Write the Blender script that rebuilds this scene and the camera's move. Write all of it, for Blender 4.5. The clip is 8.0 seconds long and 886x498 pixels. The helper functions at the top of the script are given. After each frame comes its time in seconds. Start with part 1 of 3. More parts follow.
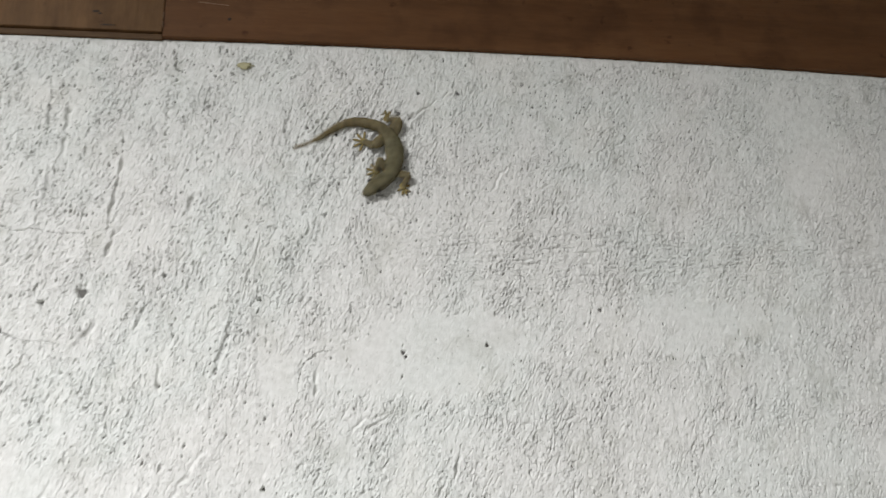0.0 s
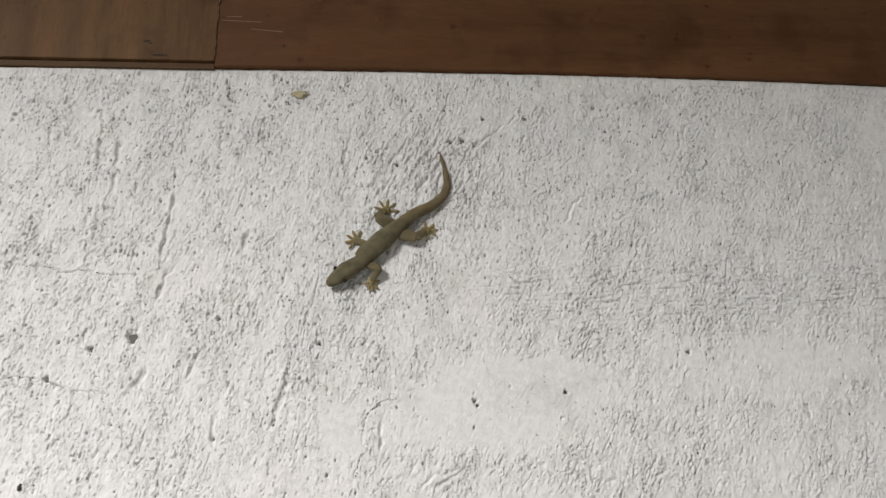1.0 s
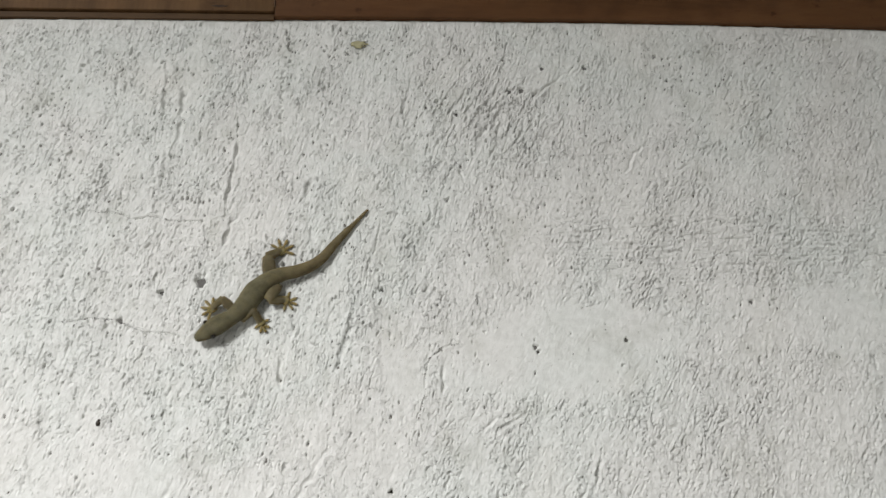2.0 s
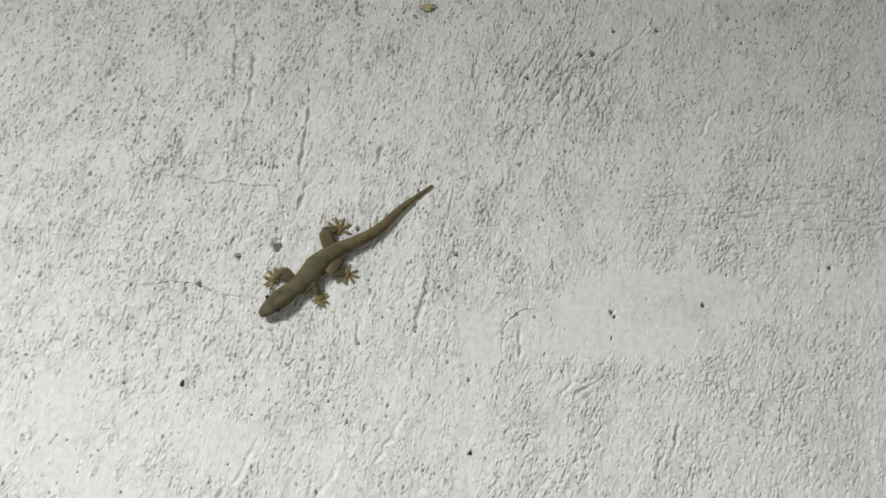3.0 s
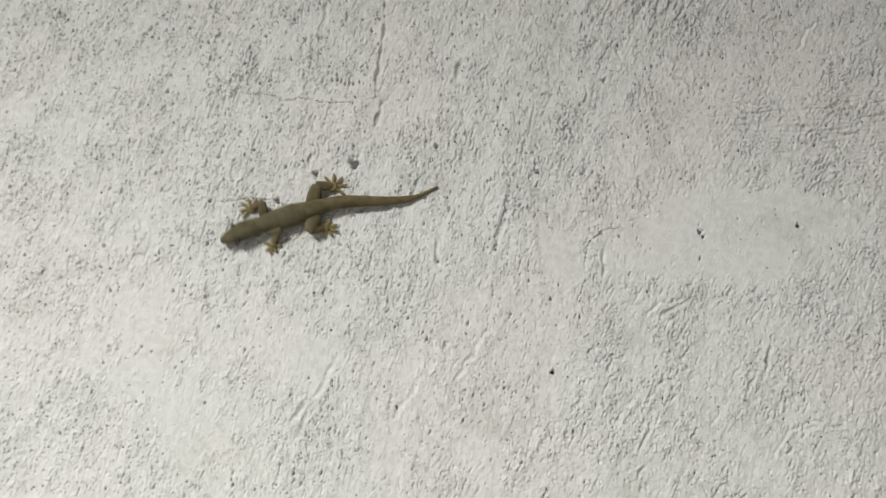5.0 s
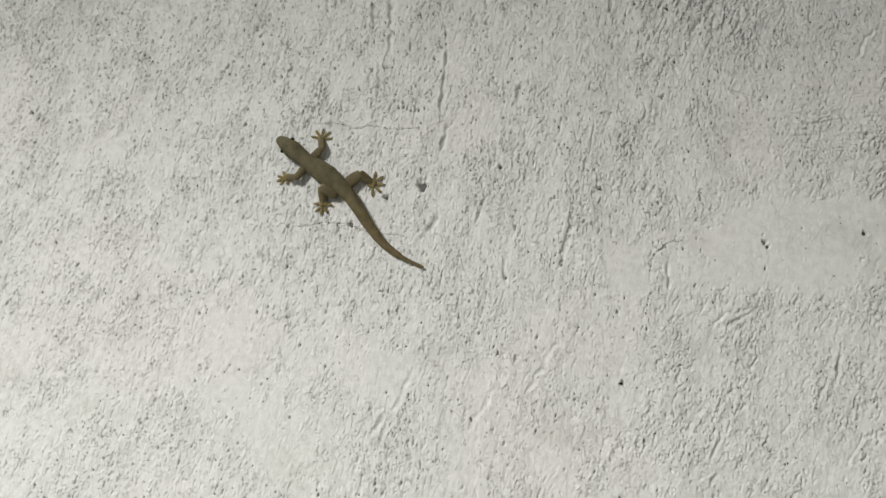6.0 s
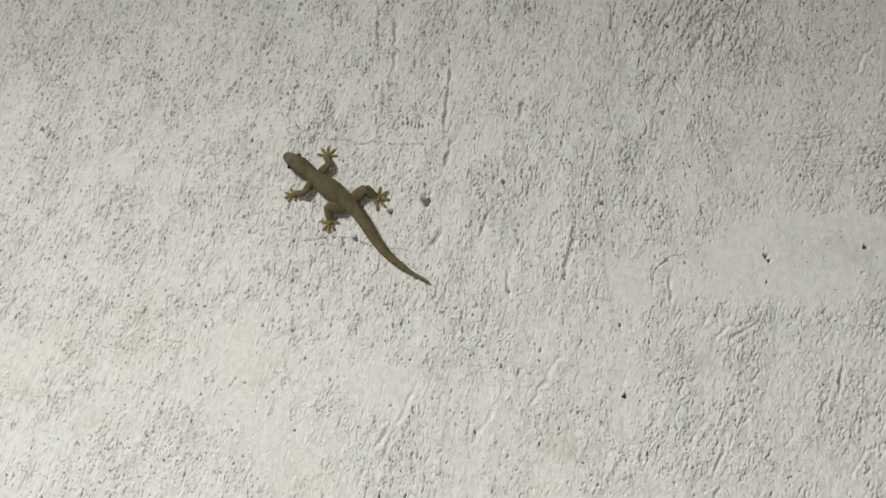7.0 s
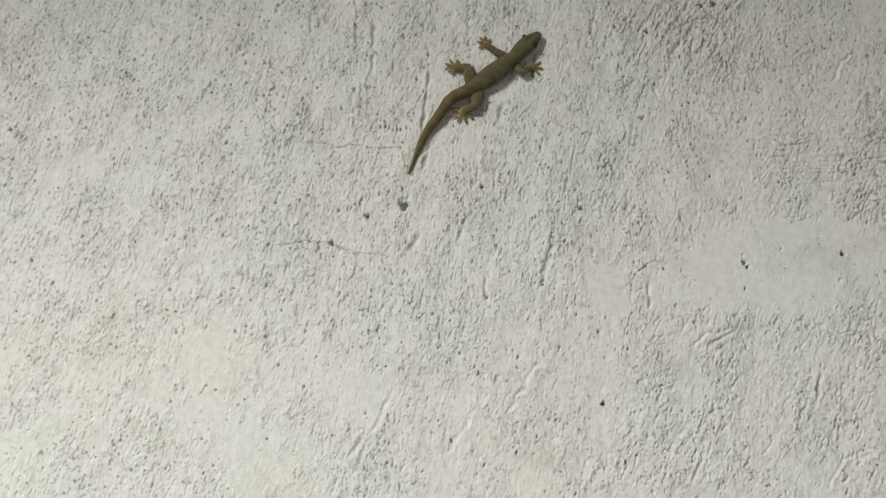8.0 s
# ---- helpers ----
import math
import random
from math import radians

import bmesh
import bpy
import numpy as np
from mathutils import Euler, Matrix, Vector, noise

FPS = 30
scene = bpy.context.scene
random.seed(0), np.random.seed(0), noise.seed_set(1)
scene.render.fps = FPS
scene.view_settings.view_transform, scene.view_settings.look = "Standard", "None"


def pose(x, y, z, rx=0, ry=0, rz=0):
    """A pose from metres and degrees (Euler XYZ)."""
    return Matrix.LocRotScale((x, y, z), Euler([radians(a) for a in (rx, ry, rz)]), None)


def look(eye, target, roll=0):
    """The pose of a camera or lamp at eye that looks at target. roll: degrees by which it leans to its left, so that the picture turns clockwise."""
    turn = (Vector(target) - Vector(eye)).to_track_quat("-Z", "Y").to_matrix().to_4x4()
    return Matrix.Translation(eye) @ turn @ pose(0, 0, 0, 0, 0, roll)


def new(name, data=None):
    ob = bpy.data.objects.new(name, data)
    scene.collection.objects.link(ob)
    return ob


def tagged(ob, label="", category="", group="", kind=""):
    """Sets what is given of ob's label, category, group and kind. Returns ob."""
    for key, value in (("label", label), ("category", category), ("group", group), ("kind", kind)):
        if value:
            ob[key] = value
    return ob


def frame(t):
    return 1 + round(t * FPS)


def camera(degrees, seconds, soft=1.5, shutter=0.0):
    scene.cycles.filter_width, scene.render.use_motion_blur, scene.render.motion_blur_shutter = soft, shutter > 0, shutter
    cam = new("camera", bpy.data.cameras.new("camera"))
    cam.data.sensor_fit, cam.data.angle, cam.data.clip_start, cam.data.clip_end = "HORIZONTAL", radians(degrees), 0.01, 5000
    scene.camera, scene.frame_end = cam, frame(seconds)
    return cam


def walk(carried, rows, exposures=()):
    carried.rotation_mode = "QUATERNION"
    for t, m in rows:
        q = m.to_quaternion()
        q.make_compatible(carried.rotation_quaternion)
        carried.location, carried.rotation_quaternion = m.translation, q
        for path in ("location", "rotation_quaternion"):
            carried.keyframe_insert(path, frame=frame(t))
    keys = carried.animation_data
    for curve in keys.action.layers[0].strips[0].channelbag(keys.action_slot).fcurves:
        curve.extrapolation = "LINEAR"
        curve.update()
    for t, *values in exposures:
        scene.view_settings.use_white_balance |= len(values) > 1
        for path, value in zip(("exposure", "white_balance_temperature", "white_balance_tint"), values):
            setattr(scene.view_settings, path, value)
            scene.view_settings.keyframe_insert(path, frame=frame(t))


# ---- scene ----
cam = camera(64.0, 8.0, soft=1.38, shutter=0.4)
# seconds, eye x, y, z, then yaw to the left, pitch up and roll in degrees
PATH = [
    (0, 0.1431, -0.3941, 1.7917, -8.18, 18.75, -2.39),
    (0.2, 0.1438, -0.3824, 1.7963, -9.06, 19.35, -3.16),
    (0.5, 0.1449, -0.3648, 1.8032, -6.73, 19.41, -1.67),
    (0.7, 0.1377, -0.3653, 1.8061, -5.68, 19.91, -1.71),
    (0.8, 0.1341, -0.3656, 1.8075, -4.97, 20.26, -1.56),
    (1, 0.1269, -0.3661, 1.8104, -5.38, 20.65, -2.06),
    (1.2, 0.1233, -0.3652, 1.8082, -4.77, 20.49, -1.86),
    (2.3, 0.1035, -0.3601, 1.7958, -2.15, 17.77, -0.58),
    (2.5, 0.0963, -0.3589, 1.7956, -1.97, 17.31, -0.39),
    (3, 0.0813, -0.3595, 1.7939, -1.04, 16.37, -0.27),
    (3.5, 0.0746, -0.3626, 1.7923, -0.13, 16.00, -0.33),
    (3.8, 0.0738, -0.3566, 1.7859, -0.84, 17.95, -0.58),
    (4, 0.0733, -0.3526, 1.7817, -0.13, 17.46, -0.47),
    (4.2, 0.0693, -0.3486, 1.7782, -1.28, 16.43, 0.40),
    (4.5, 0.0632, -0.3427, 1.7728, 0.08, 14.21, 0.27),
    (4.7, 0.0624, -0.3428, 1.7725, 1.05, 13.43, 0.73),
    (5.8, 0.0575, -0.3585, 1.7728, 5.99, 14.17, 0.29),
    (6, 0.0533, -0.3612, 1.7727, 6.54, 14.33, 0.38),
    (6.2, 0.0527, -0.3620, 1.7715, 6.88, 15.55, 0.48),
    (6.5, 0.0517, -0.3632, 1.7696, 6.65, 15.19, 0.62),
    (7, 0.0540, -0.3647, 1.7711, 6.92, 15.56, 0.43),
    (7.5, 0.0527, -0.3641, 1.7710, 6.56, 15.56, 0.57),
    (7.7, 0.0540, -0.3619, 1.7709, 5.93, 16.11, 0.05),
    (8, 0.0560, -0.3585, 1.7706, 5.43, 16.29, 0.32),
]


def aim(x, y, z, yaw, pitch, roll):
    way = Vector((-math.sin(radians(yaw)) * math.cos(radians(pitch)), math.cos(radians(yaw)) * math.cos(radians(pitch)), math.sin(radians(pitch))))
    return look((x, y, z), Vector((x, y, z)) + way, roll)


# the phone's automatic exposure and white balance drift a little
EXPOSURES = [(0.0, 0.42, 6350, 10), (0.3, 0.42, 6450, 15), (1.0, 0.38, 6500, 14), (2.5, 0.19, 6400, 8), (3.5, 0.12, 6500, 10),
             (4.5, 0.05, 6600, 8), (6.0, -0.04, 6580, 8), (6.5, -0.05, 6660, 9), (8.0, -0.05, 6730, 7)]
walk(cam, [(t, aim(*row)) for t, *row in PATH], EXPOSURES)

# ---- light: one lamp out of view on the left, shining down past the wall in an added cone that dims its top, and a dim room ----
world = bpy.data.worlds.new("night_room")
world.use_nodes = True
world.node_tree.nodes["Background"].inputs[0].default_value = (0.55, 0.6, 0.7, 1)
world.node_tree.nodes["Background"].inputs[1].default_value = 0.02
scene.world = world
bulb = bpy.data.lights.new("room_lamp", "SPOT")
bulb.energy, bulb.color, bulb.shadow_soft_size = 145.0, (1.0, 0.985, 0.975), 0.17
bulb.spot_size, bulb.spot_blend = radians(109), 1.0
new("room_lamp", bulb).matrix_basis = look((-0.75, -1.15, 2.50), (-0.260, -0.655, 1.30))


# ---- materials ----
def material(name, rough=0.6, spec=0.5):
    m = bpy.data.materials.new(name)
    m.use_nodes = True
    b = m.node_tree.nodes["Principled BSDF"]
    b.inputs["Roughness"].default_value, b.inputs["Specular IOR Level"].default_value = rough, spec
    return m, m.node_tree.nodes, m.node_tree.links, b


def texture(nodes, links, scale, detail=4.0, stretch=(1, 1, 1), rough=0.55, space="Object"):
    co, mp, n = nodes.new("ShaderNodeTexCoord"), nodes.new("ShaderNodeMapping"), nodes.new("ShaderNodeTexNoise")
    mp.inputs["Scale"].default_value = stretch
    n.inputs["Scale"].default_value, n.inputs["Detail"].default_value, n.inputs["Roughness"].default_value = scale, detail, rough
    links.new(co.outputs[space], mp.inputs[0])
    links.new(mp.outputs[0], n.inputs["Vector"])
    return n.outputs["Fac"]


def ramp(nodes, links, fac, stops):
    r = nodes.new("ShaderNodeValToRGB")
    while len(r.color_ramp.elements) < len(stops):
        r.color_ramp.elements.new(0.5)
    for e, (at, colour) in zip(r.color_ramp.elements, stops):
        e.position, e.color = at, (*colour, 1)
    links.new(fac, r.inputs[0])
    return r.outputs[0]


def mixed(nodes, links, kind, fac, a, b):
    m = nodes.new("ShaderNodeMix")
    m.data_type, m.blend_type = "RGBA", kind
    if isinstance(fac, float):
        m.inputs[0].default_value = fac
    else:
        links.new(fac, m.inputs[0])
    links.new(a, m.inputs[6])
    links.new(b, m.inputs[7])
    return m.outputs[2]


def bumped(nodes, links, bsdf, layers):
    last = None
    for fac, strength, depth in layers:
        b = nodes.new("ShaderNodeBump")
        b.inputs["Strength"].default_value, b.inputs["Distance"].default_value = strength, depth
        links.new(fac, b.inputs["Height"])
        if last:
            links.new(last, b.inputs["Normal"])
        last = b.outputs[0]
    links.new(last, bsdf.inputs["Normal"])


def plaster_material():
    m, n, l, b = material("whitewashed_plaster", 0.88, 0.25)
    stain = ramp(n, l, texture(n, l, 9, 3), [(0.33, (0.79, 0.782, 0.752)), (0.45, (0.785, 0.782, 0.755)), (0.57, (0.77, 0.785, 0.755)), (0.70, (0.785, 0.778, 0.74))])
    fine = ramp(n, l, texture(n, l, 260, 5), [(0.3, (0.86, 0.86, 0.85)), (0.6, (1, 1, 1))])
    # small dark specks spread by noise
    dark_specks = ramp(n, l, texture(n, l, 420, 4, rough=0.75), [(0.31, (0.45, 0.43, 0.40)), (0.36, (1, 1, 1))])
    smear = ramp(n, l, texture(n, l, 34, 5, rough=0.65), [(0.34, (0.86, 0.86, 0.84)), (0.46, (1, 1, 1))])
    stain = mixed(n, l, "MULTIPLY", 0.8, stain, smear)
    l.new(mixed(n, l, "MULTIPLY", 0.8, mixed(n, l, "MULTIPLY", 1.0, stain, fine), dark_specks), b.inputs["Base Color"])
    # flakes with sharp edges where the coat is torn
    where = n.new("ShaderNodeAttribute")
    where.attribute_name = "coarse"

    def torn(height):
        k = n.new("ShaderNodeMath")
        k.operation = "MULTIPLY"
        l.new(height, k.inputs[0])
        l.new(where.outputs["Fac"], k.inputs[1])
        return k.outputs[0]

    grey = lambda stops: [(at, (v, v, v)) for at, v in stops]
    flakes = ramp(n, l, texture(n, l, 330, 7, (1.5, 1, 0.7), 0.68), grey([(0.36, 0.0), (0.385, 0.45), (0.47, 0.5), (0.485, 0.68), (0.58, 0.72), (0.60, 1.0)]))
    chips = ramp(n, l, texture(n, l, 620, 6, (1.5, 1, 0.75), 0.62), grey([(0.345, 0.0), (0.375, 1.0)]))
    bumped(n, l, b, [(torn(flakes), 1.0, 0.00036), (torn(chips), 1.0, 0.00042), (texture(n, l, 650, 5, rough=0.75), 0.30, 0.0005), (texture(n, l, 1700, 3, rough=0.6), 0.5, 0.0004)])
    return m


def wood_material(name, dark, light, streak):
    m, n, l, b = material(name, 0.6, 0.15)
    grain = ramp(n, l, texture(n, l, 14, 6, streak), [(0.3, dark), (0.72, light)])
    blot = ramp(n, l, texture(n, l, 26, 4), [(0.30, (0.66, 0.60, 0.55)), (0.48, (1, 0.98, 0.95)), (0.66, (1.0, 0.94, 0.86))])
    knots = ramp(n, l, texture(n, l, 110, 3), [(0.25, (0.55, 0.46, 0.40)), (0.33, (1, 1, 1))])
    rubbed = ramp(n, l, texture(n, l, 160, 5, streak, 0.7), [(0.35, (0.82, 0.80, 0.78)), (0.62, (1, 1, 1))])
    tone = mixed(n, l, "MULTIPLY", 0.9, mixed(n, l, "MULTIPLY", 0.9, grain, blot), knots)
    l.new(mixed(n, l, "MULTIPLY", 0.8, tone, rubbed), b.inputs["Base Color"])
    bumped(n, l, b, [(texture(n, l, 60, 5, streak), 0.3, 0.001), (texture(n, l, 500, 2), 0.2, 0.0004)])
    return m


def skin_material(name, dark, light, translucent, tail=None):
    m, n, l, b = material(name, 0.78, 0.18)
    spots = texture(n, l, 170, 4, space="UV")
    mottle = ramp(n, l, spots, [(0.32, dark), (0.62, light)])
    if tail:
        # the back turns into the warmer tail behind the hips
        co, split = n.new("ShaderNodeTexCoord"), n.new("ShaderNodeSeparateXYZ")
        span = n.new("ShaderNodeMapRange")
        span.inputs["From Min"].default_value, span.inputs["From Max"].default_value = -0.016, 0.012
        l.new(co.outputs["UV"], split.inputs[0])
        l.new(split.outputs[0], span.inputs["Value"])
        mottle = mixed(n, l, "MIX", span.outputs[0], ramp(n, l, spots, [(0.32, tail[0]), (0.62, tail[1])]), mottle)
    grains = ramp(n, l, texture(n, l, 1500, 2, space="UV"), [(0.3, (0.80, 0.79, 0.77)), (0.6, (1, 1, 1))])
    l.new(mixed(n, l, "MULTIPLY", 0.9, mottle, grains), b.inputs["Base Color"])
    b.inputs["Subsurface Weight"].default_value = translucent
    b.inputs["Subsurface Radius"].default_value = (0.0028, 0.0020, 0.0010)
    b.inputs["Subsurface Scale"].default_value = 1.0
    bumped(n, l, b, [(texture(n, l, 1800, 2, space="UV"), 0.25, 0.0003)])
    return m


def plain_material(name, colour, rough=0.6, grain=80.0):
    m, n, l, b = material(name, rough, 0.4)
    low = tuple(0.8 * c for c in colour)
    l.new(ramp(n, l, texture(n, l, grain, 4), [(0.3, low), (0.7, colour)]), b.inputs["Base Color"])
    return m


PLASTER = plaster_material()
BOARD_LEFT = wood_material("brown_board", (0.086, 0.046, 0.018), (0.158, 0.087, 0.037), (3.5, 1, 0.5))
BOARD_RIGHT = wood_material("red_brown_board", (0.082, 0.037, 0.014), (0.132, 0.063, 0.026), (0.4, 1, 3.0))
BEAM_WOOD = wood_material("dark_beam_wood", (0.072, 0.042, 0.019), (0.118, 0.068, 0.032), (0.4, 1, 3.0))
SKIN = skin_material("gecko_back_skin", (0.085, 0.076, 0.043), (0.147, 0.131, 0.075), 0.45, ((0.106, 0.085, 0.043), (0.174, 0.139, 0.072)))
LIMB = skin_material("gecko_limb_skin", (0.104, 0.087, 0.047), (0.170, 0.142, 0.079), 0.60)
FOOT = skin_material("gecko_foot_skin", (0.176, 0.144, 0.062), (0.272, 0.224, 0.102), 0.60)
CLAW = skin_material("gecko_toe_tip_skin", (0.060, 0.044, 0.022), (0.100, 0.072, 0.036), 0.1)
EYE = plain_material("gecko_eye", (0.012, 0.010, 0.008), 0.15, 400)
# pale tones of the unseen room, chosen to bounce light
BOUNCE_PAINT = plain_material("bounce_paint", (0.82, 0.82, 0.805), 0.85, 30)
BOUNCE_FLOOR = plain_material("bounce_floor", (0.50, 0.48, 0.45), 0.7, 12)
WORN = plain_material("worn_wood", (0.23, 0.15, 0.095), 0.7, 300)
HOLE_GREY = plain_material("hole_grey", (0.15, 0.145, 0.135), 0.9, 900)
HOLE_DARK = plain_material("hole_dark", (0.10, 0.095, 0.085), 0.9, 900)
INSECT = plain_material("insect_shell", (0.045, 0.036, 0.024), 0.4, 1500)
NICK = plain_material("nick_dirt", (0.030, 0.018, 0.010), 0.8, 300)
# grey that stands in for shade in small holes and cracks
SHADE_GREY = plain_material("shade_grey", (0.17, 0.16, 0.145), 0.95, 350)
FLECK = plain_material("yellow_fleck_matter", (0.44, 0.41, 0.25), 0.9, 500)


# ---- helpers of this scene ----
def meshed(name, bm, mat, smooth=True):
    me = bpy.data.meshes.new(name)
    bm.normal_update()
    bm.to_mesh(me)
    bm.free()
    me.materials.append(mat)
    if smooth:
        me.shade_smooth()
    return me


def part(name, me, parent, label=""):
    ob = tagged(new(name, me), label)
    ob.parent = parent
    return ob


def box_mesh(name, lo, hi, mat, bevel=0.0):
    bm = bmesh.new()
    bmesh.ops.create_cube(bm, size=1.0)
    for v in bm.verts:
        v.co = [a + (c + 0.5) * (b - a) for a, b, c in zip(lo, hi, v.co)]
    if bevel:
        bmesh.ops.bevel(bm, geom=bm.edges[:], offset=bevel, segments=2, affect="EDGES", profile=0.6)
    return meshed(name, bm, mat, False)


# ---- the plastered wall ----
PITS, PIT_PLACES, FLOORS, COARSE = 4800, [], {}, []
X0, X1, Z0, Z1, DX, DZ = -0.292, 0.552, 1.730, 2.0645, 0.00037, 0.00048
# unseen room, kept small so its pale walls bounce light back
ROOM = (-1.2, 1.15, -1.75, 2.62)
# trowel grooves: from x, z to x, z
GROOVES = [
    (-0.031, 2.030, -0.029, 1.997), (-0.019, 2.016, -0.020, 1.983), (0.014, 1.983, 0.010, 1.945), (0.014, 1.937, 0.010, 1.921),
    (0.081, 1.882, 0.072, 1.853), (0.035, 1.893, 0.029, 1.879), (0.044, 1.866, 0.045, 1.847), (0.056, 1.960, 0.051, 1.947),
    (-0.058, 2.027, -0.058, 2.014), (0.068, 2.063, 0.065, 2.056), (0.182, 2.014, 0.197, 2.023), (0.127, 1.854, 0.127, 1.840),
    (0.108, 2.012, 0.105, 2.001), (0.010, 1.884, -0.001, 1.870), (0.154, 1.824, 0.168, 1.832),
]
MORE_GROOVES = [
    (-0.0033, 1.8011, -0.0209, 1.7641), (-0.0175, 1.7797, -0.0248, 1.7693), (-0.138, 1.849, -0.135, 1.8356), (0.209, 1.769, 0.226, 1.775), (-0.177, 1.849, -0.177, 1.837),
    (-0.149, 1.826, -0.142, 1.828), (0.054, 1.791, 0.070, 1.816), (-0.1346, 1.8206, -0.1308, 1.8132), (0.0492, 1.7577, 0.0432, 1.7492),
    (0.024, 1.772, 0.038, 1.793), (0.132, 1.774, 0.142, 1.790), (-0.201, 1.863, -0.200, 1.848), (0.043, 1.8575, 0.047, 1.8459),
    (-0.0191, 2.0477, -0.0169, 2.035), (-0.0717, 2.0482, -0.0698, 2.0542), (-0.0873, 1.9736, -0.0836, 1.9995), (-0.0258, 1.9788, -0.0253, 1.9581),
    (-0.0368, 1.974, -0.035, 1.9671), (0.0527, 1.9565, 0.0551, 1.9475), (0.0106, 1.9231, 0.0120, 1.9317), (0.0120, 1.9317, 0.0176, 1.9383),
]
# strokes in the ridged part, where the float was lifted
LIFTED = [
    (0.1529, 2.0048, 0.1601, 2.0173), (0.1478, 1.9841, 0.1558, 1.9951), (0.1599, 1.9891, 0.1623, 1.9939), (0.1716, 1.9844, 0.1753, 1.9928),
    (0.1366, 1.9687, 0.1406, 1.9595), (0.1214, 1.9435, 0.1181, 1.9323), (0.1656, 1.9505, 0.1738, 1.9472), (0.1738, 1.9472, 0.1798, 1.9416),
    (0.1879, 1.9372, 0.1941, 1.9350), (0.2575, 1.9639, 0.2691, 1.9699), (0.1283, 1.8375, 0.1303, 1.8432), (0.2047, 1.8092, 0.2000, 1.7940),
    (0.1918, 1.7881, 0.1971, 1.7969), (0.1459, 1.7718, 0.1390, 1.7581), (0.1551, 1.7615, 0.1511, 1.7548), (0.1414, 1.7530, 0.1366, 1.7455),
    (0.1495, 1.7875, 0.1538, 1.7982), (0.2395, 1.8241, 0.2462, 1.8260), (0.2627, 1.8252, 0.2725, 1.8289),
]
# curved sweeps of the float's corner, as runs of x, z
SWEEPS = [
    [(0.1469, 1.8225), (0.1519, 1.8290), (0.1596, 1.8309), (0.1664, 1.8322)], [(0.2007, 1.7584), (0.2049, 1.7652), (0.2127, 1.7721), (0.2201, 1.7747), (0.2342, 1.7730)],
    [(0.2328, 1.9649), (0.2383, 1.9767), (0.2454, 1.9816)], [(0.1831, 2.0138), (0.2079, 2.0332)], [(0.2167, 1.9186), (0.2533, 1.9199)],
    [(0.2442, 1.9320), (0.2551, 1.9354)], [(0.2816, 1.9378), (0.3012, 1.9379)], [(-0.0683, 1.9997), (-0.0574, 1.9998)],
]
# rows of specks dragged out by the float's edge
DRAGS = [
    [(0.0379, 2.0565), (0.0401, 2.0333), (0.0361, 2.0231), (0.0361, 2.0009), (0.0358, 1.9841)], [(0.0591, 1.9849), (0.0740, 1.9862)],
    [(0.2653, 2.0393), (0.2891, 2.0462), (0.3223, 2.0512)], [(0.3223, 2.0512), (0.3520, 2.0544), (0.3695, 2.0541)], [(-0.1230, 1.9700), (-0.0700, 2.0420)],
]
# smoothed places and rough places: x, z, half width, half height in metres, amount
SMOOTHED = [
    (-0.183, 1.931, 0.050, 0.019, 0.6), (-0.134, 1.864, 0.049, 0.015, 0.6), (-0.013, 1.796, 0.020, 0.019, 0.6), (0.185, 1.858, 0.050, 0.022, 1.2),
    (-0.069, 1.765, 0.025, 0.018, 0.8), (0.075, 1.972, 0.030, 0.025, 0.5), (-0.100, 1.814, 0.044, 0.042, 0.6), (0.387, 2.053, 0.027, 0.021, 0.6), (0.450, 1.999, 0.030, 0.062, 1.0),
    (0.200, 1.875, 0.062, 0.018, 0.9), (0.105, 1.852, 0.016, 0.020, 0.9), (0.350, 1.879, 0.090, 0.025, 0.9), (-0.220, 1.800, 0.050, 0.050, 0.6), (0.020, 1.965, 0.022, 0.025, 0.5), (-0.050, 1.800, 0.090, 0.035, 0.35),
]
ROUGHENED = [
    (0.054, 2.011, 0.013, 0.015, 0.9), (0.092, 1.930, 0.015, 0.006, 1.2), (0.125, 1.957, 0.011, 0.018, 1.1), (0.087, 1.903, 0.014, 0.021, 1.2), (0.113, 1.924, 0.013, 0.011, 1.0),
    (0.124, 1.889, 0.013, 0.019, 0.9), (-0.069, 1.880, 0.019, 0.024, 1.0), (-0.193, 1.885, 0.018, 0.004, 0.8), (-0.067, 1.812, 0.018, 0.015, 1.0), (0.032, 1.758, 0.019, 0.007, 0.8),
    (0.305, 1.924, 0.089, 0.018, 1.0), (0.035, 1.905, 0.035, 0.016, 0.7), (0.022, 1.845, 0.028, 0.015, 0.9), (0.255, 1.815, 0.045, 0.030, 0.9), (0.388, 1.830, 0.018, 0.010, 0.8),
    (-0.237, 2.020, 0.047, 0.030, 1.0), (0.155, 1.999, 0.029, 0.022, 1.0), (-0.060, 1.945, 0.040, 0.022, 0.7), (0.150, 1.790, 0.050, 0.035, 0.5), (0.205, 1.975, 0.055, 0.032, 0.7),
]
